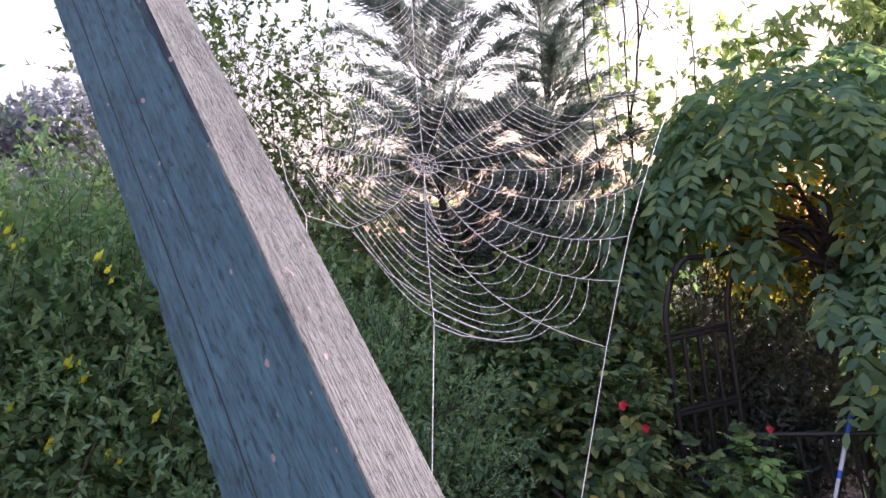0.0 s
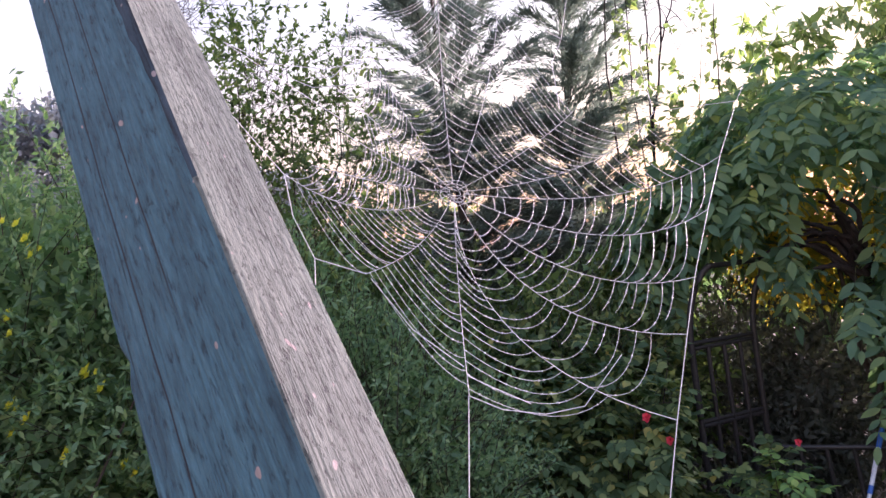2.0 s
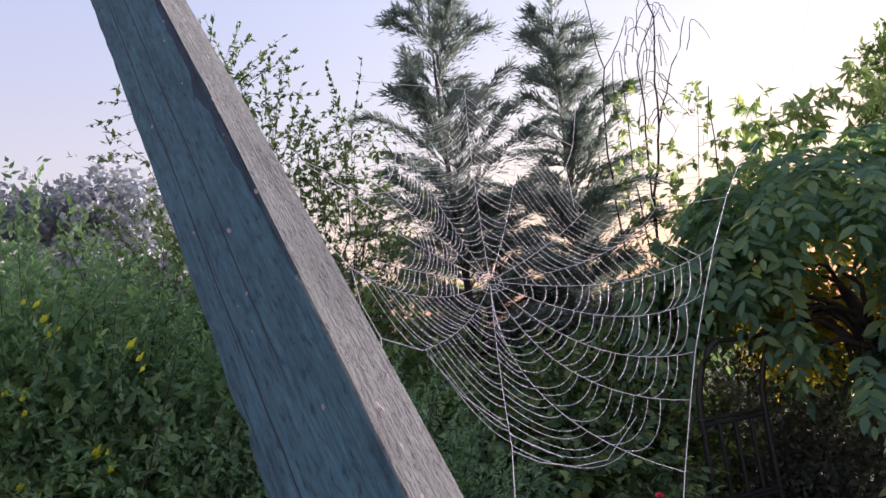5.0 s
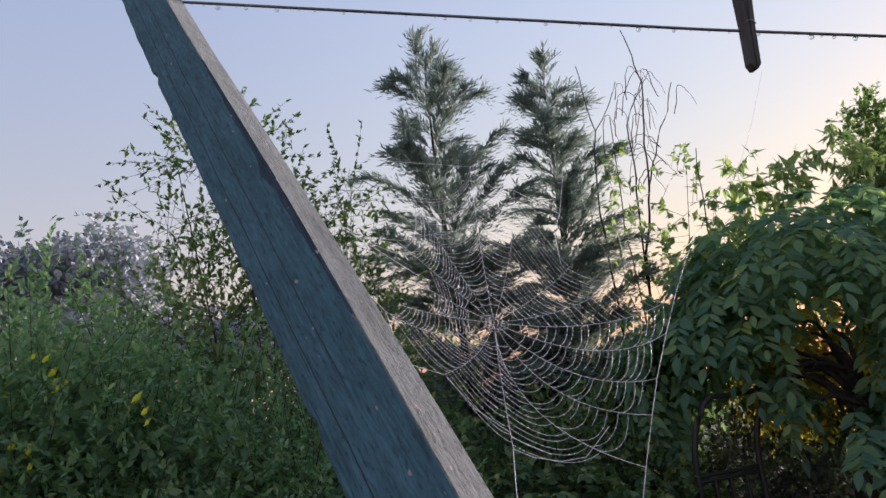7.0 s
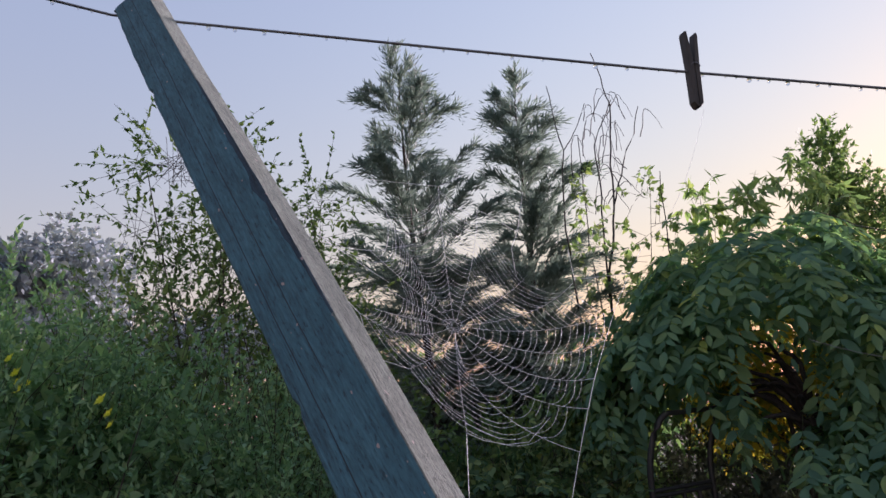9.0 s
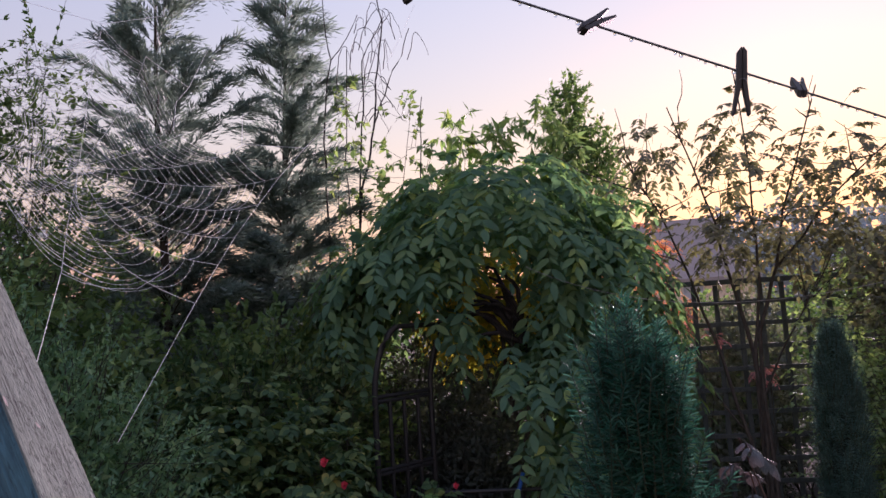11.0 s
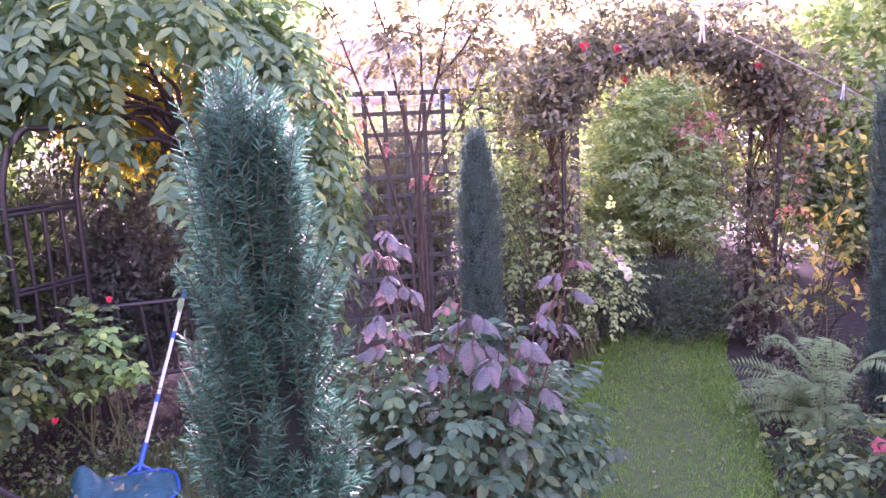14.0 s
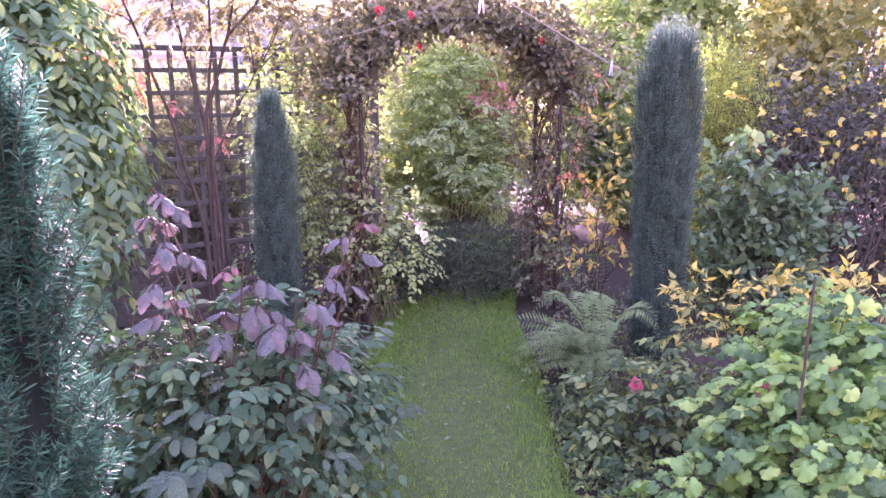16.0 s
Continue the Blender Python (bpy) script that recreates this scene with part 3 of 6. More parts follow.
def clothes_prop():
    ax, ay = PROP_B.normalized(), PROP_UP.cross(PROP_B).normalized()
    if ay.dot(PROP_C) < 0:
        ay = -ay
    cx, cy = PROP_C.dot(ax), PROP_C.dot(ay)
    w = PROP_B.length
    low = -PROP_FOOT.z / PROP_UP.z
    t = thing("clothes_prop", "leaning wooden clothes prop in worn blue-grey paint", "clothes prop", PROP_FOOT + PROP_UP * low)
    m = Matrix((( *ax, 0), (*ay, 0), (*PROP_UP, 0), (0, 0, 0, 1))).transposed()
    t.matrix_world = Matrix.Translation(PROP_FOOT + PROP_UP * low) @ m
    top = 0.715 - low
    bm = bmesh.new()
    n = 420
    rings, torn = [], []
    for i in range(n + 1):
        z = top * i / n
        s = z + low
        # corner order: left, middle (between the painted and the bare face), right, back
        bow = 0.0028 * math.sin(math.pi * min(1, max(0, s / 0.55)))
        c = [Vector((bow * e + x, y)) for x, y, e in ((0, 0, 0.6), (w, 0, 1), (w + cx, cy, 1), (cx, cy, 0.6))]
        chip = max(0.0, noise.noise((s * 30, 3, 1)) - 0.12) * 0.006 + abs(noise.noise((s * 90, 1, 5))) * 0.0007
        gone = 0.0052 * min(1, max(0, (s - 0.19) / 0.16)) ** 1.2 if s < 0.358 else 0.0034 * min(1, max(0, (0.52 - s) / 0.12))
        gone *= 0.8 + 0.5 * noise.noise((s * 60, 8, 2)) + 0.25 * noise.noise((s * 170, 3, 2))
        c[0].x += 0.0006 * noise.noise((s * 50, 0, 0)) + (0.0018 if abs(s - 0.193) < 0.004 else 0.0) + (0.002 if abs(s - 0.535) < 0.005 else 0.0) + max(0, s - 0.62) * 0.02
        ring = []
        for k in range(4):
            p, q, r = c[k], c[k - 1], c[(k + 1) % 4]
            bev = (0.0005 if k == 1 else 0.0014) + (chip * 0.14 if k == 1 else abs(noise.noise((s * 40, k, 9))) * 0.0006)
            e1, e2 = (q - p).normalized(), (r - p).normalized()
            ring += [bm.verts.new((*(p + e1 * (bev + (gone if k == 1 else 0))), z)), bm.verts.new((*(p + e2 * (bev + (gone * 0.25 if k == 1 else 0))), z))]
        rings.append(ring)
        torn.append(gone > 0.0005)
    for a, b, tear in zip(rings, rings[1:], torn):
        for k in range(8):
            f = bm.faces.new((a[k], a[(k + 1) % 8], b[(k + 1) % 8], b[k]))
            f.material_index = 2 if tear and k == 2 else (1 if k in (2, 3, 4, 5, 6, 7) else 0)
    bm.faces.new(rings[0][::-1])
    # the two prongs that hold the line
    tip = rings[-1]
    bm.faces.new(tip)
    bmesh.ops.recalc_face_normals(bm, faces=bm.faces)
    ob = part("shaft", bm, WOOD_BLUE, t)
    ob.data.materials.append(WOOD_BARE)
    ob.data.materials.append(WOOD_DARK)
    for nm, x0, x1, h in (("prong", 0.0008, w * 0.36, 0.004), ("prong", w * 0.62, w, 0.05)):
        bm = bmesh.new()
        for z, g in ((top - 0.0005, 0), (top + h * 0.6, 0.0012), (top + h, 0.004)):
            for x, y in ((x0 + g, 0.001), (x1 - g, 0.001), (x1 - g + cx, cy - 0.001), (x0 + g + cx, cy - 0.001)):
                bm.verts.new((x, y, z + 0.002 * noise.noise((x * 300, y * 300, z * 50))))
        bm.verts.ensure_lookup_table()
        for r in (0, 4):
            for k in range(4):
                f = bm.faces.new((bm.verts[r + k], bm.verts[r + (k + 1) % 4], bm.verts[r + 4 + (k + 1) % 4], bm.verts[r + 4 + k]))
                f.material_index = 1 if k in (1, 2) else 0
        bm.faces.new([bm.verts[i] for i in (8, 9, 10, 11)])
        bm.faces.new([bm.verts[i] for i in (3, 2, 1, 0)])
        bmesh.ops.recalc_face_normals(bm, faces=bm.faces)
        pr = part(nm, bm, WOOD_BLUE, t)
        pr.data.materials.append(WOOD_BARE)
    return t


clothes_prop()


# ---- washing line, drops, pegs ----
def line_point(x):
    # lifted by the prop at x = -0.29, sagging towards its far end, coming nearer beyond the prop
    if x < 0.262:
        return Vector((x, 0.5 + 0.5 * min(0, x + 0.29), 1.888 - 0.207 * (max(x, -0.29) - 0.262) - 0.12 * min(0, x + 0.29)))
    return Vector((x, 0.5 + 0.06 * max(0, x - 0.9), 1.938 - 0.19 * x + 0.004 * max(0, x) ** 2 + 0.35 * max(0, x - 1.3) ** 2 * (1 if x < 2.3 else 1 / (x - 1.3))))


line = thing("washing_line", "thin wet plastic washing line hung with dew drops", "washing line", line_point(-0.28))
xs = np.linspace(-2.2, 5.2, 160)
o = np.array(line.location)
part("wire", tubes("wire", [(np.array([line_point(x) for x in xs]) - o, 0.0013, 0.0013)], 6), STEEL, line)


def drop_mesh():
    bm = bmesh.new()
    bmesh.ops.create_uvsphere(bm, u_segments=10, v_segments=7, radius=1)
    for v in bm.verts:
        if v.co.z > 0:
            v.co.x *= 1 - 0.45 * v.co.z
            v.co.y *= 1 - 0.45 * v.co.z
            v.co.z *= 1.25
    for f in bm.faces:
        f.smooth = True
    me = bpy.data.meshes.new("dew_drop")
    bm.to_mesh(me)
    bm.free()
    me.materials.append(WATER)
    return me


DROP = drop_mesh()
x = -0.7
while x < 1.5:
    d = new("dew_drop", DROP)
    s = 0.0011 * (0.7 + 1.7 * RNG.random() ** 2)
    d.scale = (s, s, s)
    d.parent = line
    d.location = line_point(x) - line.location - Vector((0, 0, 0.0013 + s * 0.8))
    x += 0.008 + 0.022 * RNG.random() ** 1.5


def clothes_peg(at, turn, tilt, label, open_by=7, kind_len=0.08, mat=PEG):
    """A spring peg: two wooden arms with a bevel and a groove, and the wire spring."""
    t = thing("clothes_peg", label, "clothes peg", at, "pegs on the washing line")
    t.matrix_world = Matrix.Translation(at) @ pose(0, 0, 0, tilt[0], tilt[1], turn)
    for side in (-1, 1):
        bm = bmesh.new()
        prof = [(-0.5, 0.0016), (-0.44, 0.0052), (-0.02, 0.0058), (0.03, 0.0058), (0.08, 0.0058), (0.46, 0.0036), (0.5, 0.0026)]
        rings = []
        for z, th in prof:
            zz = z * kind_len
            inner = max(0, z - 0.05) * kind_len * math.tan(radians(open_by)) + (0.0012 if abs(z + 0.28) < 0.02 else 0)
            rings.append([bm.verts.new((side * (inner + 0.0004), y, zz)) for y in (-0.0048, 0.0048)] + [bm.verts.new((side * (inner + th), y, zz)) for y in (0.0042, -0.0042)])
        for a, b in zip(rings, rings[1:]):
            for k in range(4):
                bm.faces.new((a[k], a[(k + 1) % 4], b[(k + 1) % 4], b[k]))
        bm.faces.new(rings[0])
        bm.faces.new(rings[-1])
        bmesh.ops.recalc_face_normals(bm, faces=bm.faces)
        bmesh.ops.bevel(bm, geom=bm.edges[:], offset=0.0003, segments=1, affect="EDGES")
        part("arm", bm, mat, t)
    a = np.linspace(0, 4 * np.pi, 40)
    coil = np.column_stack([np.cos(a) * 0.0042, np.linspace(-0.0065, 0.0065, 40), np.sin(a) * 0.0042 + 0.002])
    part("spring", tubes("spring", [(coil, 0.0007, 0.0007)], 5), STEEL, t)
    return t


LAB = "dark weathered wooden spring peg clipped on the line"
clothes_peg(line_point(0.262) + Vector((0, 0, 0.002)), 15, (0, 5), LAB)
clothes_peg(line_point(0.471) + Vector((0, 0, 0.004)), -25, (-45, 48), "dark weathered peg tipped sideways on the line")
clothes_peg(line_point(0.664) + Vector((0, 0, -0.012)), -30, (180, 6), LAB, 11)
clothes_peg(line_point(0.754) + Vector((0, 0, 0.004)), -40, (-62, 10), "dark weathered peg tipped sideways on the line")
clothes_peg(line_point(1.235) + Vector((0.0, 0, -0.01)), -30, (180, 42), LAB, 9)
clothes_peg(line_point(1.30) + Vector((0.0, 0, -0.012)), -30, (180, 48), LAB, 9)
PALE = plain("pale plastic peg", [(0.3, (0.6, 0.42, 0.42)), (0.7, (0.75, 0.6, 0.58))], 60, 0.4, relief=0.05)
PALE_BLUE = plain("pale blue plastic peg", [(0.3, (0.4, 0.48, 0.62)), (0.7, (0.5, 0.58, 0.72))], 60, 0.4, relief=0.05)


def sag(a, b, drop, n=40):
    s = np.linspace(0, 1, n)[:, None]
    p = np.asarray(a, float) * (1 - s) + np.asarray(b, float) * s
    p[:, 2] -= drop * 4 * (s * (1 - s))[:, 0]
    return p


def hung_line(name, label, a, b, drop, r, mat):
    t = thing(name, label, "line", a)
    part("cord", tubes("cord", [(sag(a, b, drop) - np.array(a), r, r)], 6), mat, t)
    return t


hung_line("garden_line", "thin slack line sagging across the garden", (1.75, 3.1, 1.80), (2.50, 0.40, 2.0), 0.34, 0.0011, ROPE)
hung_line("rope", "twisted grey rope slung from the arch", (3.55, 2.25, 2.42), (4.20, 0.70, 1.40), 0.02, 0.0036, ROPE)
clothes_peg(Vector((2.29, 0.86, 1.715)), -50, (180, 0), "pale pink plastic peg hanging on the slack line", 9, 0.08, PALE)
clothes_peg(Vector((4.06, 0.96, 1.545)), -50, (180, 4), "pale blue plastic peg hanging on the rope", 9, 0.08, PALE_BLUE)
# ---- spider web ----
HUB = np.array([-0.0048, 0.3101, 1.6414])
WU = np.array([0.9095, 0.4157, 0.0])
WV = np.array([-0.2461, 0.5384, 0.8059])
# spokes: angle and length of the end, angle and length of a point half way, share of the length that carries the spiral
SPOKES = [(73, 0.1628, 74, 0.0726, 0.97), (61, 0.1442, 58, 0.0675, 0.93), (31, 0.0838, 28, 0.0475, 0.98), (20, 0.1216, 8, 0.0523, 0.86), (5, 0.1322, -8, 0.0533, 0.88), (-10, 0.1055, -29, 0.0533, 0.86),
          (-33, 0.0908, -53, 0.0521, 0.88), (-51, 0.0915, -72, 0.0564, 0.86), (-70, 0.1044, -91, 0.0631, 0.80), (-107, 0.0813, -108, 0.0443, 0.95), (-142, 0.0518, -134, 0.0343, 0.99), (167, 0.0583, -170, 0.0321, 0.93),
          (160, 0.050, 166, 0.0195, 0.9), (133, 0.0495, 137, 0.0227, 0.85), (115, 0.0817, 115, 0.0372, 0.9), (94, 0.1243, 96, 0.0591, 0.93)]


def web_at(u, v):
    return HUB + WU * u + WV * v


def spoke(k, s):
    a, r, am, rm, _ = SPOKES[k % len(SPOKES)]
    e = np.array([math.cos(radians(a)), math.sin(radians(a))]) * r
    m = np.array([math.cos(radians(am)), math.sin(radians(am))]) * rm
    # the curve passes m at the share of its length that m has
    h = min(0.62, max(0.3, rm / (rm + np.linalg.norm(e - m))))
    ctrl = (m - h * h * e) / (2 * h * (1 - h))
    return 2 * s * (1 - s) * ctrl + s * s * e


web = thing("spider_web", "dewy orb spider web strung between prop and line", "spider web", HUB)


def threads(name, paths, r, label=""):
    for p in paths:
        part(name, tubes(name, [(np.array(p) - HUB, r, r)], 4), SILK, web, label)


threads("spoke", [[web_at(*spoke(k, s)) for s in np.linspace(0.03, 1, 14)] for k in range(len(SPOKES))], 0.00012)
rows = []
n = len(SPOKES)
for k in range(n):
    a, b = SPOKES[k], SPOKES[(k + 1) % n]
    torn = k in (12, 13)
    rings = 24 if k in (14, 15, 0, 1) else 18
    first, last = 0.0145 * RNG.uniform(0.9, 1.1), (13 if torn else rings)
    for i in range(last):
        q = i / (rings - 1)
        # close rings near the hub, wider ones outside, each a little uneven
        s0, s1 = (c[4] * (q + 0.18 * q * (q - 1)) * (1 - 0.0145 / c[1]) + first / c[1] + 0.008 * RNG.normal() for c in (a, b))
        if s0 > 0.99 or s1 > 0.99 or RNG.random() < (0.3 if torn else 0.03):
            continue
        p, q2 = spoke(k, s0), spoke(k + 1, s1)
        chord = np.linalg.norm(q2 - p)
        s = np.linspace(0, 1, 11)[:, None]
        pts = p + (q2 - p) * s
        slack = 0.15 + 0.10 * RNG.random()
        pts[:, 1] -= (4 * s * (1 - s))[:, 0] * chord * slack * (0.7 if k in (4, 5, 6) else 1.0)
        # a few threads have parted and hang short
        if k in (4, 5, 6, 7) and i > 8 and RNG.random() < 0.3:
            pts = pts[:int(RNG.integers(5, 9))]
        rows.append([web_at(*w) for w in pts])
threads("spiral_thread", rows, 0.000085)
a = np.linspace(0, 5 * 2 * np.pi, 130)
threads("hub", [[web_at(math.cos(t) * r, math.sin(t) * r) for t, r in zip(a, np.linspace(0.0012, 0.0072, 130) * (1 + 0.12 * np.sin(a * 3.7)))]], 0.0001)
FR = [[(0.201, 0.078), (0.169, 0.049), (0.132, 0.012), (0.104, -0.018), (0.076, -0.049), (0.057, -0.072), (0.036, -0.098), (-0.02, -0.17)],
      [(0.114, 0.042), (0.169, 0.049)], [(0.114, 0.042), (0.128, 0.077)], [(-0.024, -0.078), (-0.055, -0.16)],
      [(-0.024, -0.078), (-0.016, -0.084), (-0.004, -0.088), (0.009, -0.088), (0.03, -0.074)], [(-0.022, -0.072), (-0.016, -0.077), (-0.007, -0.084)],
      [(-0.040, -0.034), (-0.036, -0.045), (-0.033, -0.054), (-0.022, -0.069)], [(-0.057, 0.013), (-0.058, -0.006), (-0.055, -0.024), (-0.057, -0.034)], [(-0.041, -0.032), (-0.055, -0.024)],
      [(-0.057, 0.013), (-0.073, 0.054), (-0.10, 0.09)], [(0.048, 0.156), (0.018, 0.158), (-0.02, 0.161)], [(0.048, 0.156), (0.10, 0.19)], [(-0.066, 0.089), (-0.03, 0.04)],
      [(0.126, 0.155), (0.093, 0.098), (0.078, 0.078), (0.066, 0.045)], [(0.07, 0.126), (0.093, 0.098)], [(-0.066, 0.089), (-0.05, 0.075), (-0.03, 0.072), (0.0, 0.08)], [(-0.05, 0.07), (-0.037, 0.06), (-0.02, 0.062)]]
threads("frame_thread", [[web_at(*p) for p in row] for row in FR], 0.00015)
# the long stay up to the peg on the washing line
peg_low = np.array(line_point(0.262)) + np.array([0.004, 0, -0.038])
top_r = web_at(0.201, 0.078)
threads("stay_thread", [[top_r + (peg_low - top_r) * s - np.array([0, 0, 0.02]) * math.sin(math.pi * s) for s in np.linspace(0, 1, 10)]], 0.00012)
beads = []
for row in rows:
    for i in range(len(row) - 1):
        for _ in range(4):
            if RNG.random() < 0.55:
                s = RNG.random()
                beads.append(np.asarray(row[i]) * (1 - s) + np.asarray(row[i + 1]) * s)
B = np.array(beads) - HUB
octa = np.array([(1, 0, 0), (-1, 0, 0), (0, 1, 0), (0, -1, 0), (0, 0, 1), (0, 0, -1)], float)
of = np.array([(0, 2, 4), (2, 1, 4), (1, 3, 4), (3, 0, 4), (2, 0, 5), (1, 2, 5), (3, 1, 5), (0, 3, 5)])
sz = 0.00015 + 0.00026 * RNG.random(len(B)) ** 2.5
part("dew_beads", raw_mesh("dew_beads", (B[:, None] + octa[None] * sz[:, None, None]).reshape(-1, 3), (of[None] + (np.arange(len(B)) * 6)[:, None, None]).reshape(-1, 3)), SILK, web, kind="stuff")


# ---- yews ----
# near-black green that paints the shade deep inside the yews
CORE_SHADE = plain("painted shade of the yew core", [(0.3, (0.004, 0.012, 0.009)), (0.7, (0.014, 0.032, 0.025))], 90, 1.0, (1, 1, 0.2), relief=1.0, dist=0.02)


def yew(foot, height, r, shoots, mat, label, needle=0.022, per=60, sl=(0.10, 0.2), group="", wide_at=(0.85, 1.0, 1.0, 1.0, 0.98, 0.84, 0.62, 0.42), spikes=14, lift=0.35, lean=(0.2, 0.6), fat=0.115, low=0.45, blunt=0.36, shape=NEEDLE, inner=0.66):
    """A narrow column of shoots, each ringed with needles like a bottle brush, the topmost ones upright."""
    t = thing("yew", label, "yew", foot, group)
    n = shoots
    q = np.where(RNG.random(n) < low, 0.5 * RNG.random(n), 0.45 + 0.55 * RNG.random(n))
    z = height * q * 0.91
    steps = [0, 0.3, 0.57, 0.70, 0.76, 0.82, 0.88, 0.93]
    wide = np.interp(z / height, steps, wide_at)
    a = RNG.random(n) * 2 * np.pi
    rad = r * wide * np.where(RNG.random(n) < 0.8, 0.72 + 0.28 * RNG.random(n), 0.4 + 0.3 * RNG.random(n)) * (1 + 0.10 * np.sin(a * 4 + z * 5))
    P = np.column_stack([np.cos(a) * rad, np.sin(a) * rad, z])
    out = (lean[0] + (lean[1] - lean[0]) * RNG.random(n) ** 1.5) * np.interp(z / height, [0.6, 0.85], [1.0, 0.3])
    D = unit(np.column_stack([np.cos(a) * out, np.sin(a) * out, np.full(n, 1.0)]) + RNG.normal(size=(n, 3)) * 0.13)
    ln = sl[0] + (sl[1] - sl[0]) * RNG.random(n)
    P = P - D * np.minimum(ln * 0.5, P[:, 2])[:, None] * out[:, None]
    ta = np.arange(spikes) * 2.4
    tp = np.column_stack([np.cos(ta), np.sin(ta), np.zeros(spikes)]) * (r * blunt * np.sqrt(RNG.random(spikes)))[:, None]
    tl = 0.17 + 0.08 * RNG.random(spikes)
    tp[:, 2] = height - tl - 0.22 * RNG.random(spikes) ** 1.5
    P, D, ln = np.concatenate([P, tp]), np.concatenate([D, unit(np.column_stack([RNG.normal(size=(spikes, 2)) * 0.05, np.ones(spikes)]))]), np.concatenate([ln, tl])
    n += spikes
    k = np.repeat(np.arange(n), per)
    s = np.tile(np.linspace(0.1, 1, per), n)
    turn = np.tile(np.arange(per) * 2.399, n) + RNG.normal(size=len(k)) * 0.25
    A = unit(np.cross(D, np.array([0.31, 0.17, 0.93])))
    B = np.cross(D, A)
    side = A[k] * np.cos(turn)[:, None] + B[k] * np.sin(turn)[:, None]
    Fp = P[k] + D[k] * (s * ln[k])[:, None]
    nd = unit(side + D[k] * (lift + 1.3 * s ** 9)[:, None] + RNG.normal(size=(len(k), 3)) * 0.1)
    keep = Fp[:, 2] > 0
    m = int(keep.sum())
    size = needle * (0.7 + 0.4 * RNG.random(m)) * (1 - 0.25 * s[keep] ** 6)
    outward = unit(Fp * np.array([1, 1, 0]))
    part("needles", blades("needles", Fp[keep], nd[keep], (outward + D[k] * 0.5 + RNG.normal(size=(len(k), 3)) * 0.45)[keep], size, fat, shape), mat, t, kind="stuff")
    part("shoots", tubes("shoots", [(np.stack([P[i], P[i] + D[i] * ln[i]]), 0.0017, 0.0009) for i in range(n)], 4), SHOOT, t, kind="stuff")
    # closed dark skin added inside, so gaps between shoots read as shade
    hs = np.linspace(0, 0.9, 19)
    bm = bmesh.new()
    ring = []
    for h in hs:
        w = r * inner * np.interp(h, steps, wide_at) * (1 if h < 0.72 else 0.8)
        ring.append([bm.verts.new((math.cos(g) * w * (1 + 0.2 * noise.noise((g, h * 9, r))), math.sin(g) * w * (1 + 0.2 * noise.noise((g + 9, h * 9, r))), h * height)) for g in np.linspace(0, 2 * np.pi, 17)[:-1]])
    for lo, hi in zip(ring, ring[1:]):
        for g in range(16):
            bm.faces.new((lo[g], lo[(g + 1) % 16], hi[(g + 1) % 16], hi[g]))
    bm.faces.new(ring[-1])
    part("shade_core", bm, CORE_SHADE, t)
    part("trunk", tubes("trunk", [(np.array([(0, 0, 0), (0, 0, height * 0.4)]), r * 0.3, r * 0.2)], 8), BARK, t)
    return t


SHOOT = plain("olive yew shoot", [(0.3, (0.016, 0.034, 0.018)), (0.7, (0.045, 0.06, 0.03))], 80, 0.7)
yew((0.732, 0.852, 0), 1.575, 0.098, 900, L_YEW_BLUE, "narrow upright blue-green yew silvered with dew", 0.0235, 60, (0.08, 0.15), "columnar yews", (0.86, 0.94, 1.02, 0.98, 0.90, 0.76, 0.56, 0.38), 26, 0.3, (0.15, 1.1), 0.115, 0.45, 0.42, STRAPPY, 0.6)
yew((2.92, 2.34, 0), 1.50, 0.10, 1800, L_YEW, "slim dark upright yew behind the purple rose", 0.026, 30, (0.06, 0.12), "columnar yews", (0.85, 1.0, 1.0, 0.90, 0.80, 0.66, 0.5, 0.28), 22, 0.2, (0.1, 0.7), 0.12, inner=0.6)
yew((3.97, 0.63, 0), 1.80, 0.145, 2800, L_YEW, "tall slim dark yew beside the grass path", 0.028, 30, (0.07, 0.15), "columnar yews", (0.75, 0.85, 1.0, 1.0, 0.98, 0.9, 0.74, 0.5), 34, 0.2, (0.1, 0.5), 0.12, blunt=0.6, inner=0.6)


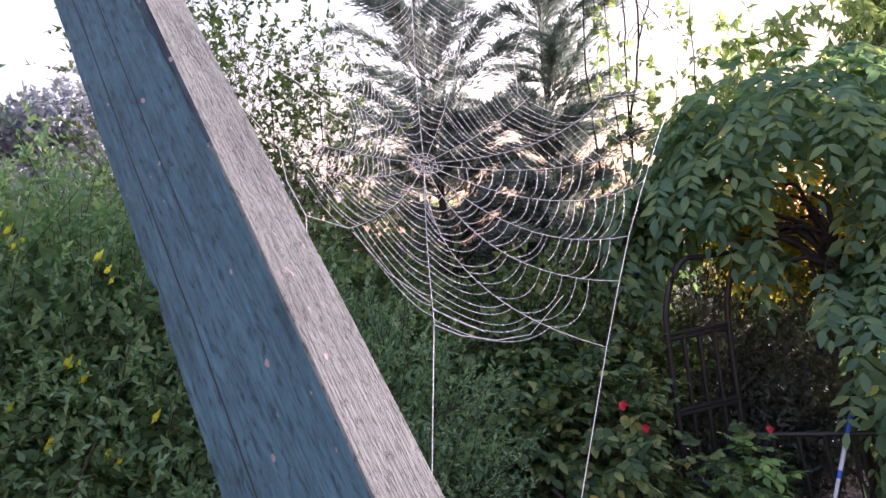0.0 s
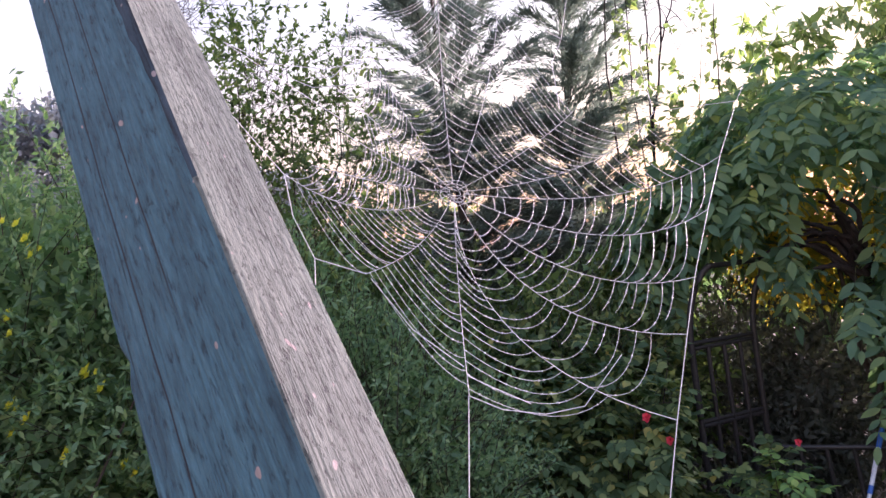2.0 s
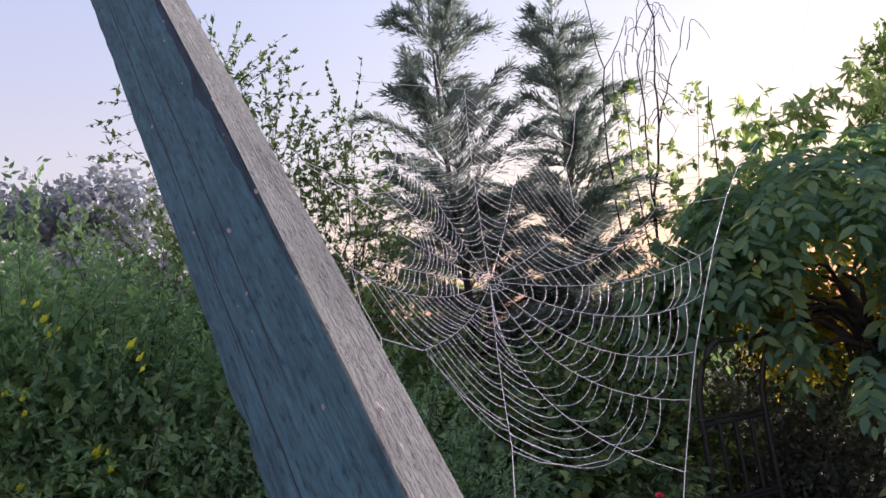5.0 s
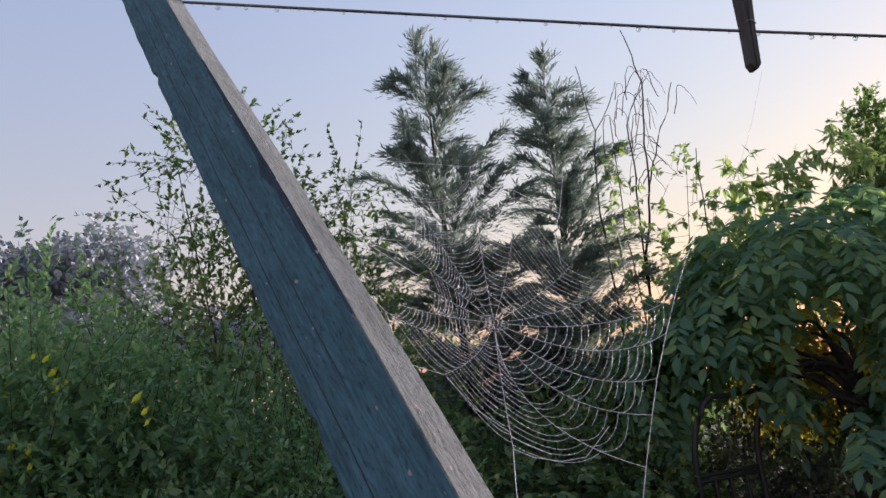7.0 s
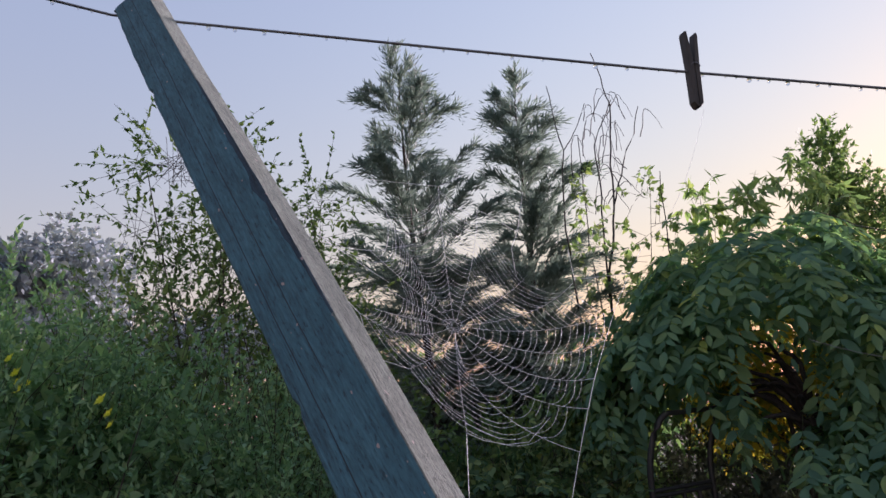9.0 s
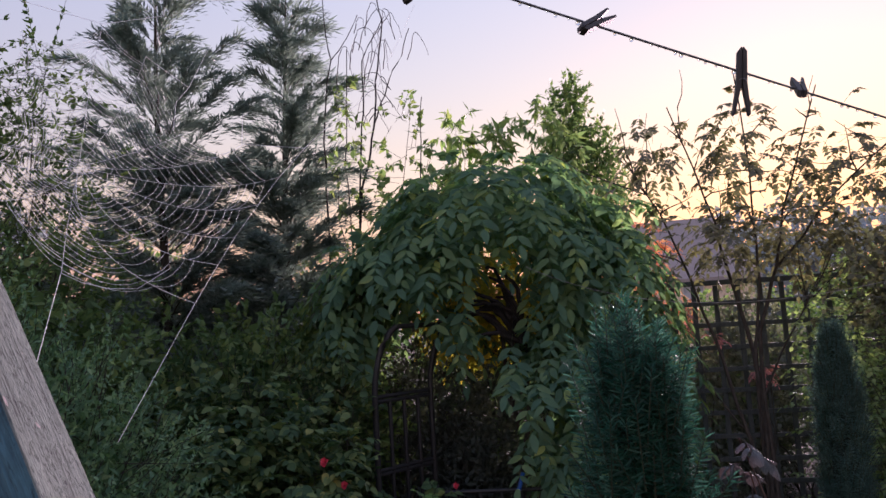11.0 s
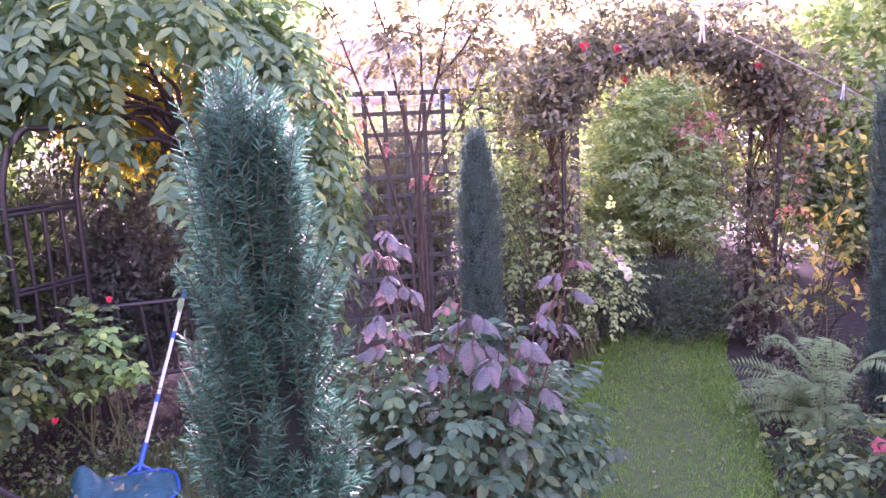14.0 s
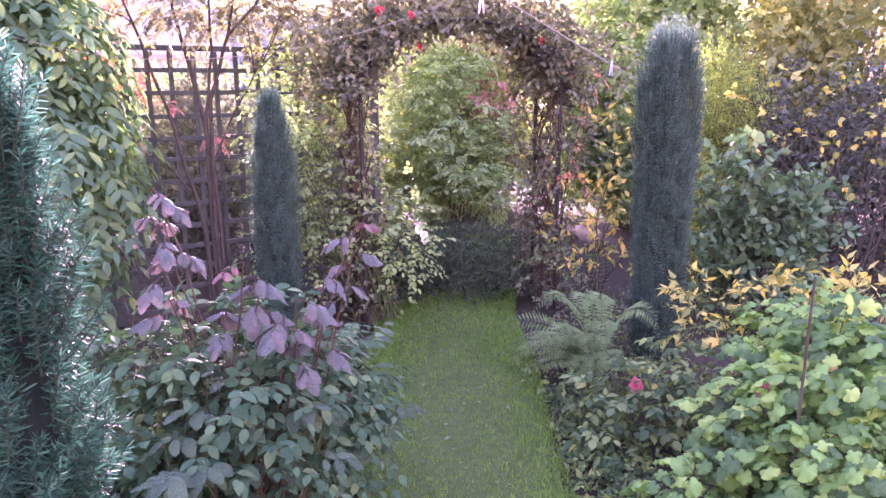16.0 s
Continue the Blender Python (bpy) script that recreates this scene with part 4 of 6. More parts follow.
# ---- conifers ----
def conifer(foot, height, r, label, turn=0.0):
    """Ascending boughs with nodding, feathery sprays and a slender leader."""
    t = thing("conifer", label, "conifer", foot, "tall conifers")
    lines, FP, FD, FN = [], [], [], []
    wob = lambda z: np.array([0.03 * math.sin(z * 1.3 + turn), 0.03 * math.cos(z * 1.7 + turn), 0])
    trunk = np.array([wob(z) + np.array([0, 0, z]) for z in np.linspace(0, height * 0.97, 16)])
    z, a = 0.25, turn
    while z < height * 0.97:
        q = z / height
        reach = r * np.interp(q, [0, 0.35, 0.55, 0.72, 0.84, 0.92, 1.0], [1.5, 1.35, 1.15, 0.95, 0.62, 0.36, 0.10]) * (0.35 + 0.8 * RNG.random() ** 1.1) + 0.05
        a += 2.4 + 0.3 * RNG.normal()
        rise = 0.15 + 0.65 * q + 0.2 * RNG.normal()
        d = np.array([math.cos(a), math.sin(a), 0])
        base = wob(z) + np.array([0, 0, z])
        s = np.linspace(0, 1, 8)[:, None]
        p = base + d * reach * s + np.array([0, 0, 1.0]) * (reach * (rise * 1.4 * s - 0.45 * rise * s ** 2.5))
        p = p + RNG.normal(size=3) * 0.05 * s ** 2
        lines.append((p, 0.007 * (1 - q) + 0.002, 0.001))
        for _ in range(int(14 + 74 * (reach / r) ** 1.2)):
            u = 0.02 + 0.98 * RNG.random() ** 0.85
            i = min(6, int(u * 7))
            f = p[i] + (p[i + 1] - p[i]) * (u * 7 - i)
            along = unit((p[i + 1] - p[i])[None])[0]
            side = np.cross(along, [0, 0, 1]) * RNG.choice((-1, 1))
            w = unit((along * 1.0 + side * (0.9 * RNG.random()) + RNG.normal(size=3) * 0.25 + np.array([0, 0, 0.15]))[None])[0]
            ln = (0.08 + 0.17 * RNG.random()) * (0.65 + 0.5 * (1 - u))
            m = 8
            ss = np.linspace(0.05, 1, m)
            pts = f + w * (ss * ln)[:, None]
            pts[:, 2] -= 0.42 * ln * ss ** 2
            sd = np.cross(w, [0, 0, 1.0])
            sg = np.where(np.arange(m) % 2 == 0, 1, -1)[:, None]
            FP.append(pts)
            FD.append(unit(w * 1.3 + sd * sg * 0.6 + np.array([0, 0, -0.3]) * ss[:, None] + RNG.normal(size=(m, 3)) * 0.15))
            FN.append(np.tile([0, 0, 1.0], (m, 1)) + RNG.normal(size=(m, 3)) * 0.5)
        z += (0.017 + 0.012 * RNG.random()) * (0.7 if z < 2.6 else 1.55)
    FP, FD, FN = np.concatenate(FP), np.concatenate(FD), np.concatenate(FN)
    part("crown", blades("crown", FP, FD, FN, 0.056 * (0.6 + 0.8 * RNG.random(len(FP))), 0.17, NEEDLE), L_CONIFER, t)
    part("trunk", tubes("trunk", [(trunk, 0.05, 0.003)], 8), BARK, t)
    part("branches", tubes("branches", lines, 4), BARK, t, kind="stuff")
    return t


conifer((0.03, 4.85, 0), 4.36, 0.52, "tall feathery grey-green conifer with a nodding tip", 0.3)
conifer((0.86, 4.85, 0), 4.06, 0.42, "feathery grey-green conifer beside a taller one", 1.9)
# ---- shrubs and trees, left to right ----
def compound(name, label, category, foot, blobs, mat, count, rachis=0.17, pairs=5, leaflet=0.055, ratio=0.4, holes=(), shell=0.72, sink=0.25, hang=0.45, stems=0, stem_r=0.006, stem=STEM_GREEN,
             shape=LEAF, group="", flat=0.45, low=0.0):
    """A plant with feathered leaves: leaflets in pairs along drooping stalks."""
    t = thing(name, label, category, foot, group)
    o = np.array(foot, float)
    P, D = blob_points(blobs, count, shell)
    for hx, hy, hz, hr in holes:
        away = np.ones(len(P), bool)
        for u in (0, 0.5, 1.0, 1.3):
            v = P + D * np.array([1, 1, flat]) * rachis * u - np.array([hx, hy, hz + rachis * hang * u * u])
            way = np.array([0.43, 0.90, 0.035])
            deep = v @ way
            away &= np.linalg.norm((v - deep[:, None] * way) * np.array([1, 1, 1.4]), axis=1) > hr
        P, D = P[away], D[away]
    P, D = P[P[:, 2] > 0.04], D[P[:, 2] > 0.04]
    P = P - o
    n = len(P)
    W = unit(D * np.array([1, 1, flat]) + RNG.normal(size=(n, 3)) * 0.35 + np.array([0, 0, -sink]))
    FP, FD, FN, SZ = [], [], [], []
    side = unit(np.cross(W, np.array([0, 0, 1.0])))
    for j in range(pairs * 2 + 1):
        pr, sg = j // 2, (1 if j % 2 else -1)
        u = 0.3 + 0.7 * pr / pairs
        pt = P + W * (rachis * u) + np.array([0, 0, -1.0]) * (rachis * hang * u ** 2)
        along = unit(W + np.array([0, 0, -2 * hang * u]))
        FP.append(pt)
        FD.append(along if j == pairs * 2 else unit(side * sg + along * 0.55 + np.array([0, 0, -0.35]) + RNG.normal(size=(n, 3)) * 0.14))
        up = np.cross(side, along)
        FN.append(unit(up * np.sign(up[:, 2:3]) + RNG.normal(size=(n, 3)) * 0.25))
        SZ.append(leaflet * (0.7 + 0.6 * RNG.random(n)))
    part("crown", blades("crown", np.concatenate(FP), np.concatenate(FD), np.concatenate(FN), np.concatenate(SZ), ratio, shape), mat, t)
    part("stalks", tubes("stalks", [(np.stack([P[i] - W[i] * 0.03, P[i] + W[i] * rachis * 0.5 - np.array([0, 0, rachis * hang * 0.25]), P[i] + W[i] * rachis - np.array([0, 0, rachis * hang])]), 0.0013, 0.0008) for i in range(n)], 3),
         STEM_GREEN, t, kind="stuff")
    for i in RNG.choice(n, min(n, stems), replace=False):
        a = np.array([RNG.normal() * 0.05, RNG.normal() * 0.05, 0])
        part("stem", tubes("stem", [(limb(a, P[i], 0.2, 8), stem_r * (0.7 + 0.5 * RNG.random()), stem_r * 0.3)]), stem, t)
    return t


def flowers(parent, mat, size, places, petals=16, name="flower", face=(-0.6, -0.6, 0.6)):
    o = parent.location
    for p in places:
        rosette(name, Vector(p) - o, size * (0.85 + 0.3 * RNG.random()), mat, petals, parent, face)


broom_bush = bush("broom_bush", "grey-green broom bush dotted with yellow flowers", "bush", (-1.5, 2.2, 0),
     [(-1.5, 2.15, 1.45, 0.5, 0.4, 0.72), (-1.2, 2.25, 1.4, 0.42, 0.35, 0.72), (-0.95, 2.35, 1.08, 0.5, 0.35, 0.8), (-2.1, 2.0, 1.3, 0.6, 0.5, 0.8)], L_GORSE, 4200, 15, 0.17, 0.027, 0.42, 0.6, spread=0.4, core=0.3, core_size=2.2)
pts = [(-1.62, 1.98, 1.95), (-1.40, 1.93, 1.88), (-1.17, 1.95, 1.86), (-1.14, 1.96, 1.83), (-0.94, 1.97, 1.76), (-0.92, 1.97, 1.72), (-1.30, 1.90, 1.60), (-1.42, 1.90, 1.55), (-1.33, 1.90, 1.52), (-1.06, 1.98, 1.48),
       (-1.02, 1.98, 1.43), (-1.24, 1.93, 1.42), (-1.5, 1.87, 1.42), (-1.2, 1.93, 1.38), (-1.36, 1.88, 1.30), (-1.12, 1.95, 1.26), (-0.98, 1.99, 1.22), (-1.45, 1.86, 1.15), (-0.85, 2.02, 1.3), (-1.22, 1.92, 1.65), (-1.26, 1.91, 1.67), (-1.18, 1.93, 1.9)]
flowers(broom_bush, YELLOWP, 0.042, pts, 8)
flowers(broom_bush, YELLOWP, 0.036, [(x + 0.03 * RNG.normal(), y + 0.01, z + 0.03 * RNG.normal()) for x, y, z in pts], 6)
bush("broom_bush", "low grey-green broom bush with upright sprays", "bush", (-0.55, 2.45, 0),
     [(-0.62, 2.45, 1.25, 0.32, 0.3, 0.52), (-0.3, 2.5, 0.9, 0.4, 0.3, 0.6)], L_GORSE, 2200, 15, 0.16, 0.022, 0.4, 0.6, spread=0.4)
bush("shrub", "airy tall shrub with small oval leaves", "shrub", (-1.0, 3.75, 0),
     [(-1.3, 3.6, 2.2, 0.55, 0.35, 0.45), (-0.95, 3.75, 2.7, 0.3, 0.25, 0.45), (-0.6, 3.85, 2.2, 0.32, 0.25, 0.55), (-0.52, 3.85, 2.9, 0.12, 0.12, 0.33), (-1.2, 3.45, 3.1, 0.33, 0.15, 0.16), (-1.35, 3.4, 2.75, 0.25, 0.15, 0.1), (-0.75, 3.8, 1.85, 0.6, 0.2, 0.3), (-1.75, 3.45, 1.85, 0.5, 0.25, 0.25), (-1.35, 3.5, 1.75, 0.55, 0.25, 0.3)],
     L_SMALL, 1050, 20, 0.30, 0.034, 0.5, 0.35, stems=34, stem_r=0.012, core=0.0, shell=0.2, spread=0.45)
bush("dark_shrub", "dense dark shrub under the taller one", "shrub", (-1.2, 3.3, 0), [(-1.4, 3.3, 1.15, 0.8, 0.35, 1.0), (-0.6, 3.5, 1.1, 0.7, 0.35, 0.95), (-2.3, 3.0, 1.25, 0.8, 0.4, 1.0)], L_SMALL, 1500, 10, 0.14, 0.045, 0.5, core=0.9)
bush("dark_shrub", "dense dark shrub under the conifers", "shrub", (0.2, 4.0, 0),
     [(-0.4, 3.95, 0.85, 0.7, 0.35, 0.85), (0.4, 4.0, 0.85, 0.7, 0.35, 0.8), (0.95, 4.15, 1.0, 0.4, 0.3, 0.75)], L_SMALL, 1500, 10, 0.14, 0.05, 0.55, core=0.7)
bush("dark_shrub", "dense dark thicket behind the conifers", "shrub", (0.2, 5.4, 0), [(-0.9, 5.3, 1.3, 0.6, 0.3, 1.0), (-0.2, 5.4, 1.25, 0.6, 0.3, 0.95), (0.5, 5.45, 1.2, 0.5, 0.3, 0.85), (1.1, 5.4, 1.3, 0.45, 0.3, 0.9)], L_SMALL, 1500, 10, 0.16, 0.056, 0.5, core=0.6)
hip_bush = compound("rose_bush", "tangled rose bush with yellowing leaves and red flowers", "bush", (0.5, 3.1, 0),
     [(0.52, 3.1, 0.78, 0.33, 0.3, 0.45), (0.1, 3.0, 0.72, 0.43, 0.33, 0.42), (0.82, 3.05, 0.54, 0.23, 0.17, 0.2), (0.3, 3.3, 1.1, 0.35, 0.25, 0.28), (1.25, 3.28, 0.55, 0.14, 0.1, 0.17)], L_ROSE, 1120, 0.09, 3, 0.046, 0.62, shell=0.35, sink=0.05, hang=0.3, stems=20, shape=OVAL)
flowers(hip_bush, REDP, 0.035, [(0.71, 2.85, 0.90), (0.70, 2.78, 0.55), (1.30, 3.10, 0.77), (0.61, 2.75, 1.02), (0.98, 2.95, 0.35)], 12)
part("stem", tubes("stem", [(limb((-0.2, -0.35, 0.74), (0.45, -0.45, -0.05), 0.06, 9), 0.009, 0.014)], 8), DARK_BARK, hip_bush, "thick leaning grey branch")
compound("rose_bush", "yellow-green rose shoots before the iron railing", "bush", (1.25, 3.15, 0), [(1.18, 3.18, 0.62, 0.13, 0.1, 0.13), (1.32, 3.15, 0.48, 0.12, 0.1, 0.14), (1.05, 3.2, 0.4, 0.12, 0.1, 0.12)], L_LIGHT, 70, 0.09, 3, 0.045, 0.6, shell=0.3, sink=0.0, hang=0.3, stems=9, shape=OVAL)
bush("small_leaved_bush", "fine-leaved green bush at the bed's edge", "bush", (-0.35, 2.6, 0),
     [(-0.3, 2.6, 0.55, 0.42, 0.35, 0.55), (0.0, 2.5, 0.35, 0.3, 0.3, 0.35)], L_FINE, 1900, 12, 0.12, 0.018, 0.6, spread=0.4)
bush("yellowing_shrub", "shrub with yellow and bronze autumn leaves", "shrub", (0.45, 3.7, 0),
     [(0.3, 3.65, 1.25, 0.5, 0.2, 0.25), (0.8, 3.7, 1.05, 0.35, 0.2, 0.35)], L_ROSE, 330, 8, 0.12, 0.04, 0.55)
# added shrub: its dark leaves stand in for deep shade behind the iron arch
bush("dark_shrub", "dark shrub added for the shade in the hollow behind the iron arch", "shrub", (1.6, 4.2, 0), [(1.5, 4.2, 0.7, 0.5, 0.25, 0.75), (2.0, 4.1, 0.7, 0.45, 0.25, 0.7), (1.7, 3.95, 0.5, 0.3, 0.2, 0.5)], L_DARK, 1700, 10, 0.1, 0.034, 0.5)

arbour = compound("wisteria", "domed wisteria with drooping feathered leaves over an arbour", "climber", (1.95, 3.75, 0),
                  [(1.95, 3.85, 1.98, 0.72, 0.5, 0.52), (1.4, 3.95, 1.75, 0.42, 0.3, 0.36), (2.45, 3.6, 1.7, 0.34, 0.32, 0.55), (1.85, 3.45, 1.12, 0.24, 0.2, 0.38), (2.2, 3.3, 1.0, 0.2, 0.2, 0.55), (2.4, 3.3, 1.1, 0.25, 0.2, 0.5), (1.2, 3.95, 1.62, 0.2, 0.2, 0.2)],
                  L_WIST, 1650, 0.27, 5, 0.088, 0.42, holes=((1.80, 3.55, 1.63, 0.23), (1.38, 3.6, 0.85, 0.5), (1.24, 3.58, 1.32, 0.27)), hang=0.65, shape=OVAL)
for i in range(26):
    a = np.array([1.98 + 0.05 * RNG.normal(), 3.70 + 0.05 * RNG.normal(), 1.46 + 0.05 * RNG.normal()]) - np.array([1.95, 3.75, 0])
    b = a + np.array([-0.22 + 0.2 * RNG.normal(), 0.08 * RNG.normal(), 0.20 + 0.10 * RNG.normal()])
    part("limb", tubes("limb", [(limb(a, b, 0.25, 9, 0.22), 0.016, 0.008)], 7), DARK_BARK, arbour)
for i in range(4):
    part("limb", tubes("limb", [(limb((0.1 * RNG.normal() + 0.2, 0.1 + 0.05 * RNG.normal(), 0), (0.15 * RNG.normal() + 0.1, 0, 1.5), 0.15, 10), 0.02, 0.012)]), BARK, arbour)

rowan = compound("rowan", "slender multi-stemmed rowan with sparse bronze leaves", "tree", (3.1, 3.05, 0),
     [(3.1, 3.0, 2.45, 0.3, 0.3, 0.3), (3.55, 2.75, 2.35, 0.32, 0.3, 0.3), (2.7, 3.25, 2.4, 0.22, 0.2, 0.35), (3.3, 2.9, 1.95, 0.5, 0.3, 0.25), (3.9, 2.6, 2.25, 0.3, 0.25, 0.2), (3.0, 3.1, 1.95, 0.35, 0.3, 0.25), (3.7, 2.75, 1.9, 0.35, 0.3, 0.22)], L_BRONZE, 470, 0.11, 4, 0.05, 0.46, shell=0.15, sink=0.05, stems=0)
# a short trunk that forks at knee and waist height into a few crooked stems
ROWAN_STEMS = [(0.015, ((3.10, 3.05, 0.0), (3.09, 3.06, 0.66), (3.02, 3.13, 1.12), (2.92, 3.22, 1.62), (2.84, 3.30, 1.98), (2.62, 3.40, 2.48))),
               (0.016, ((3.12, 3.03, 0.0), (3.12, 3.03, 1.28), (3.06, 3.09, 1.71), (3.02, 3.12, 2.03), (2.80, 3.18, 2.72))),
               (0.012, ((3.14, 3.04, 0.0), (3.13, 3.02, 1.31), (3.17, 2.98, 1.66), (3.17, 2.98, 2.11), (3.15, 3.00, 2.92))),
               (0.014, ((3.13, 3.01, 0.0), (3.15, 3.00, 1.38), (3.24, 2.92, 1.74), (3.28, 2.87, 2.06), (3.50, 2.75, 2.76))),
               (0.008, ((3.24, 2.92, 1.74), (3.48, 2.76, 2.08), (3.85, 2.60, 2.42))),
               (0.007, ((3.14, 3.01, 1.01), (3.22, 2.93, 1.26), (3.33, 2.82, 1.53), (3.5, 2.74, 1.85))),
               (0.006, ((3.06, 3.09, 0.84), (2.91, 3.24, 1.14), (2.78, 3.36, 1.37), (2.6, 3.4, 1.8)))]
for r0, way in ROWAN_STEMS:
    way = [np.array(q) - np.array([3.1, 3.05, 0]) for q in way]
    p = np.concatenate([limb(u, v, 0.07, 5)[(1 if k else 0):] for k, (u, v) in enumerate(zip(way, way[1:]))])
    part("stem", tubes("stem", [(p, r0, 0.0035)], 7), BARK, rowan)
    for _ in range(6):
        k = int(RNG.integers(len(p) * 2 // 3, len(p) - 1))
        part("twig", tubes("twig", [(limb(p[k], p[k] + np.array([0.25, 0.25, 0.16]) * RNG.normal(size=3) + np.array([0, 0, 0.2]), 0.2, 6), 0.005, 0.0015)]), BARK, rowan)

compound("golden_climber", "sunlit yellow-green leaves behind the arbour's bare limbs", "climber", (1.95, 4.25, 0), [(2.05, 4.2, 1.68, 0.55, 0.14, 0.42)], L_GOLD, 420, 0.14, 4, 0.06, 0.5, shell=0.1, stems=3, stem=BARK)
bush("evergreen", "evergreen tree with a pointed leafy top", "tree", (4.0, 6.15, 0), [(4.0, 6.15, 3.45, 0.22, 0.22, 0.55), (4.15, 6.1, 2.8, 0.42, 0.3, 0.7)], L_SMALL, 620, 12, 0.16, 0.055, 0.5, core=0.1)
bush("cherry", "cherry with long drooping leaves", "tree", (2.5, 5.2, 0), [(2.28, 5.15, 2.98, 0.15, 0.12, 0.25), (2.62, 5.1, 3.0, 0.13, 0.12, 0.25), (2.95, 5.0, 3.05, 0.13, 0.12, 0.3), (3.2, 5.0, 2.9, 0.13, 0.12, 0.3), (2.4, 5.2, 2.4, 0.75, 0.3, 0.4)], L_SOFT, 330, 9, 0.1, 0.095, 0.32, 0.3, 1.4, core=0.05)
climber = bush("climber", "yellowing climber on tall bare curling stems", "climber", (1.45, 4.65, 0), [(1.22, 4.6, 2.75, 0.10, 0.1, 0.5), (1.62, 4.55, 2.7, 0.14, 0.1, 0.5), (1.85, 4.6, 2.55, 0.2, 0.1, 0.4), (1.4, 4.6, 2.0, 0.35, 0.2, 0.5)], L_SOFT, 190, 7, 0.12, 0.055, 0.6, 0.1, 0.7, core=0.0)
CLIMBER_STEMS = [(0.009, ((1.09, 4.70, 0.0), (1.09, 4.71, 2.53), (1.16, 4.69, 3.44), (1.11, 4.71, 3.97))), (0.004, ((1.16, 4.69, 3.44), (1.24, 4.66, 3.55), (1.35, 4.63, 3.77))),
                 (0.006, ((1.26, 4.66, 0.0), (1.24, 4.67, 2.52), (1.27, 4.66, 3.52))), (0.011, ((1.36, 4.64, 0.0), (1.33, 4.64, 2.51), (1.44, 4.60, 3.04), (1.52, 4.58, 3.72), (1.45, 4.60, 4.15))),
                 (0.008, ((1.38, 4.62, 0.0), (1.34, 4.64, 2.84), (1.37, 4.63, 3.43), (1.53, 4.57, 3.75))), (0.006, ((1.43, 4.61, 2.96), (1.55, 4.57, 3.29), (1.70, 4.52, 3.66))), (0.006, ((1.76, 4.52, 0.0), (1.73, 4.51, 2.48), (1.76, 4.50, 3.15)))]
for r0, way in CLIMBER_STEMS:
    way = [np.array(q) - np.array([1.45, 4.65, 0]) for q in way]
    p = np.concatenate([limb(u, v, 0.12, 7)[(1 if k else 0):] for k, (u, v) in enumerate(zip(way, way[1:]))])
    part("stem", tubes("stem", [(p, r0, 0.003)], 6), DARK_BARK, climber)
# loose shoots that arch over and hang from the stems
for i in range(20):
    a = np.array([1.42 + 0.13 * RNG.normal(), 4.6, 2.9 + 0.75 * RNG.random()]) - np.array([1.45, 4.65, 0])
    side, rise = (0.06 + 0.16 * RNG.random()) * (1 if RNG.random() < 0.65 else -1), 0.1 + 0.3 * RNG.random()
    s = np.linspace(0, 1, 16)[:, None]
    p = a + s * np.array([side, 0.06 * RNG.normal(), 0]) + np.array([0, 0, 1.0]) * rise * (2.6 * s - (1.9 + 1.2 * RNG.random()) * s ** 2.4)
    p += np.cumsum(RNG.normal(size=(16, 3)), axis=0) * 0.005
    part("tendril", tubes("tendril", [(p, 0.0036, 0.0015)], 4), DARK_BARK, climber)
compound("autumn_tree", "small tree with bright red and orange autumn leaves", "tree", (3.6, 4.6, 0), [(3.40, 4.45, 1.95, 0.32, 0.2, 0.26), (3.6, 4.4, 1.55, 0.26, 0.2, 0.2)], L_RED, 190, 0.1, 4, 0.045, 0.45, shell=0.2, stems=5, stem=BARK)
compound("autumn_shrub", "thin shrub with magenta leaf tufts", "shrub", (3.4, 3.25, 0), [(3.36, 3.2, 1.15, 0.08, 0.06, 0.06), (3.15, 3.35, 1.35, 0.05, 0.05, 0.05), (3.0, 3.45, 1.5, 0.06, 0.06, 0.07)], L_DUSK, 26, 0.05, 3, 0.03, 0.45, shell=0.1, stems=3, stem=BARK)
compound("autumn_shrub", "distant shrub with dusky red leaves", "shrub", (6.1, 2.6, 0), [(6.05, 2.65, 1.4, 0.28, 0.25, 0.15)], L_DUSK, 60, 0.1, 3, 0.05, 0.45, shell=0.1, stems=4, stem=BARK)
compound("autumn_shrub", "red-leaved twiggy growth at the arch foot", "shrub", (4.75, 1.5, 0), [(4.7, 1.45, 0.95, 0.16, 0.16, 0.45), (4.75, 1.3, 1.5, 0.14, 0.12, 0.25)], L_RED, 26, 0.07, 3, 0.035, 0.45, shell=0.1, stems=7, stem=BARK)
compound("tree", "light green feathery tree behind the rose arch", "tree", (5.8, 2.8, 0),
         [(5.6, 3.0, 1.55, 0.34, 0.3, 0.35), (5.7, 2.75, 1.1, 0.6, 0.4, 0.28), (5.5, 2.5, 0.8, 0.5, 0.3, 0.22), (5.8, 3.1, 0.75, 0.6, 0.4, 0.3), (6.1, 3.3, 1.4, 0.5, 0.5, 0.4), (5.35, 2.3, 0.62, 0.3, 0.22, 0.2),
          (6.0, 2.9, 1.8, 0.35, 0.4, 0.3), (5.2, 3.3, 0.95, 0.45, 0.3, 0.4), (5.25, 3.05, 0.5, 0.5, 0.3, 0.35), (5.55, 3.35, 1.75, 0.2, 0.2, 0.3)],
         L_SOFT, 2300, 0.15, 4, 0.058, 0.42, shell=0.1, stems=12, stem_r=0.009, stem=BARK, sink=-0.1, hang=0.2, flat=0.25)
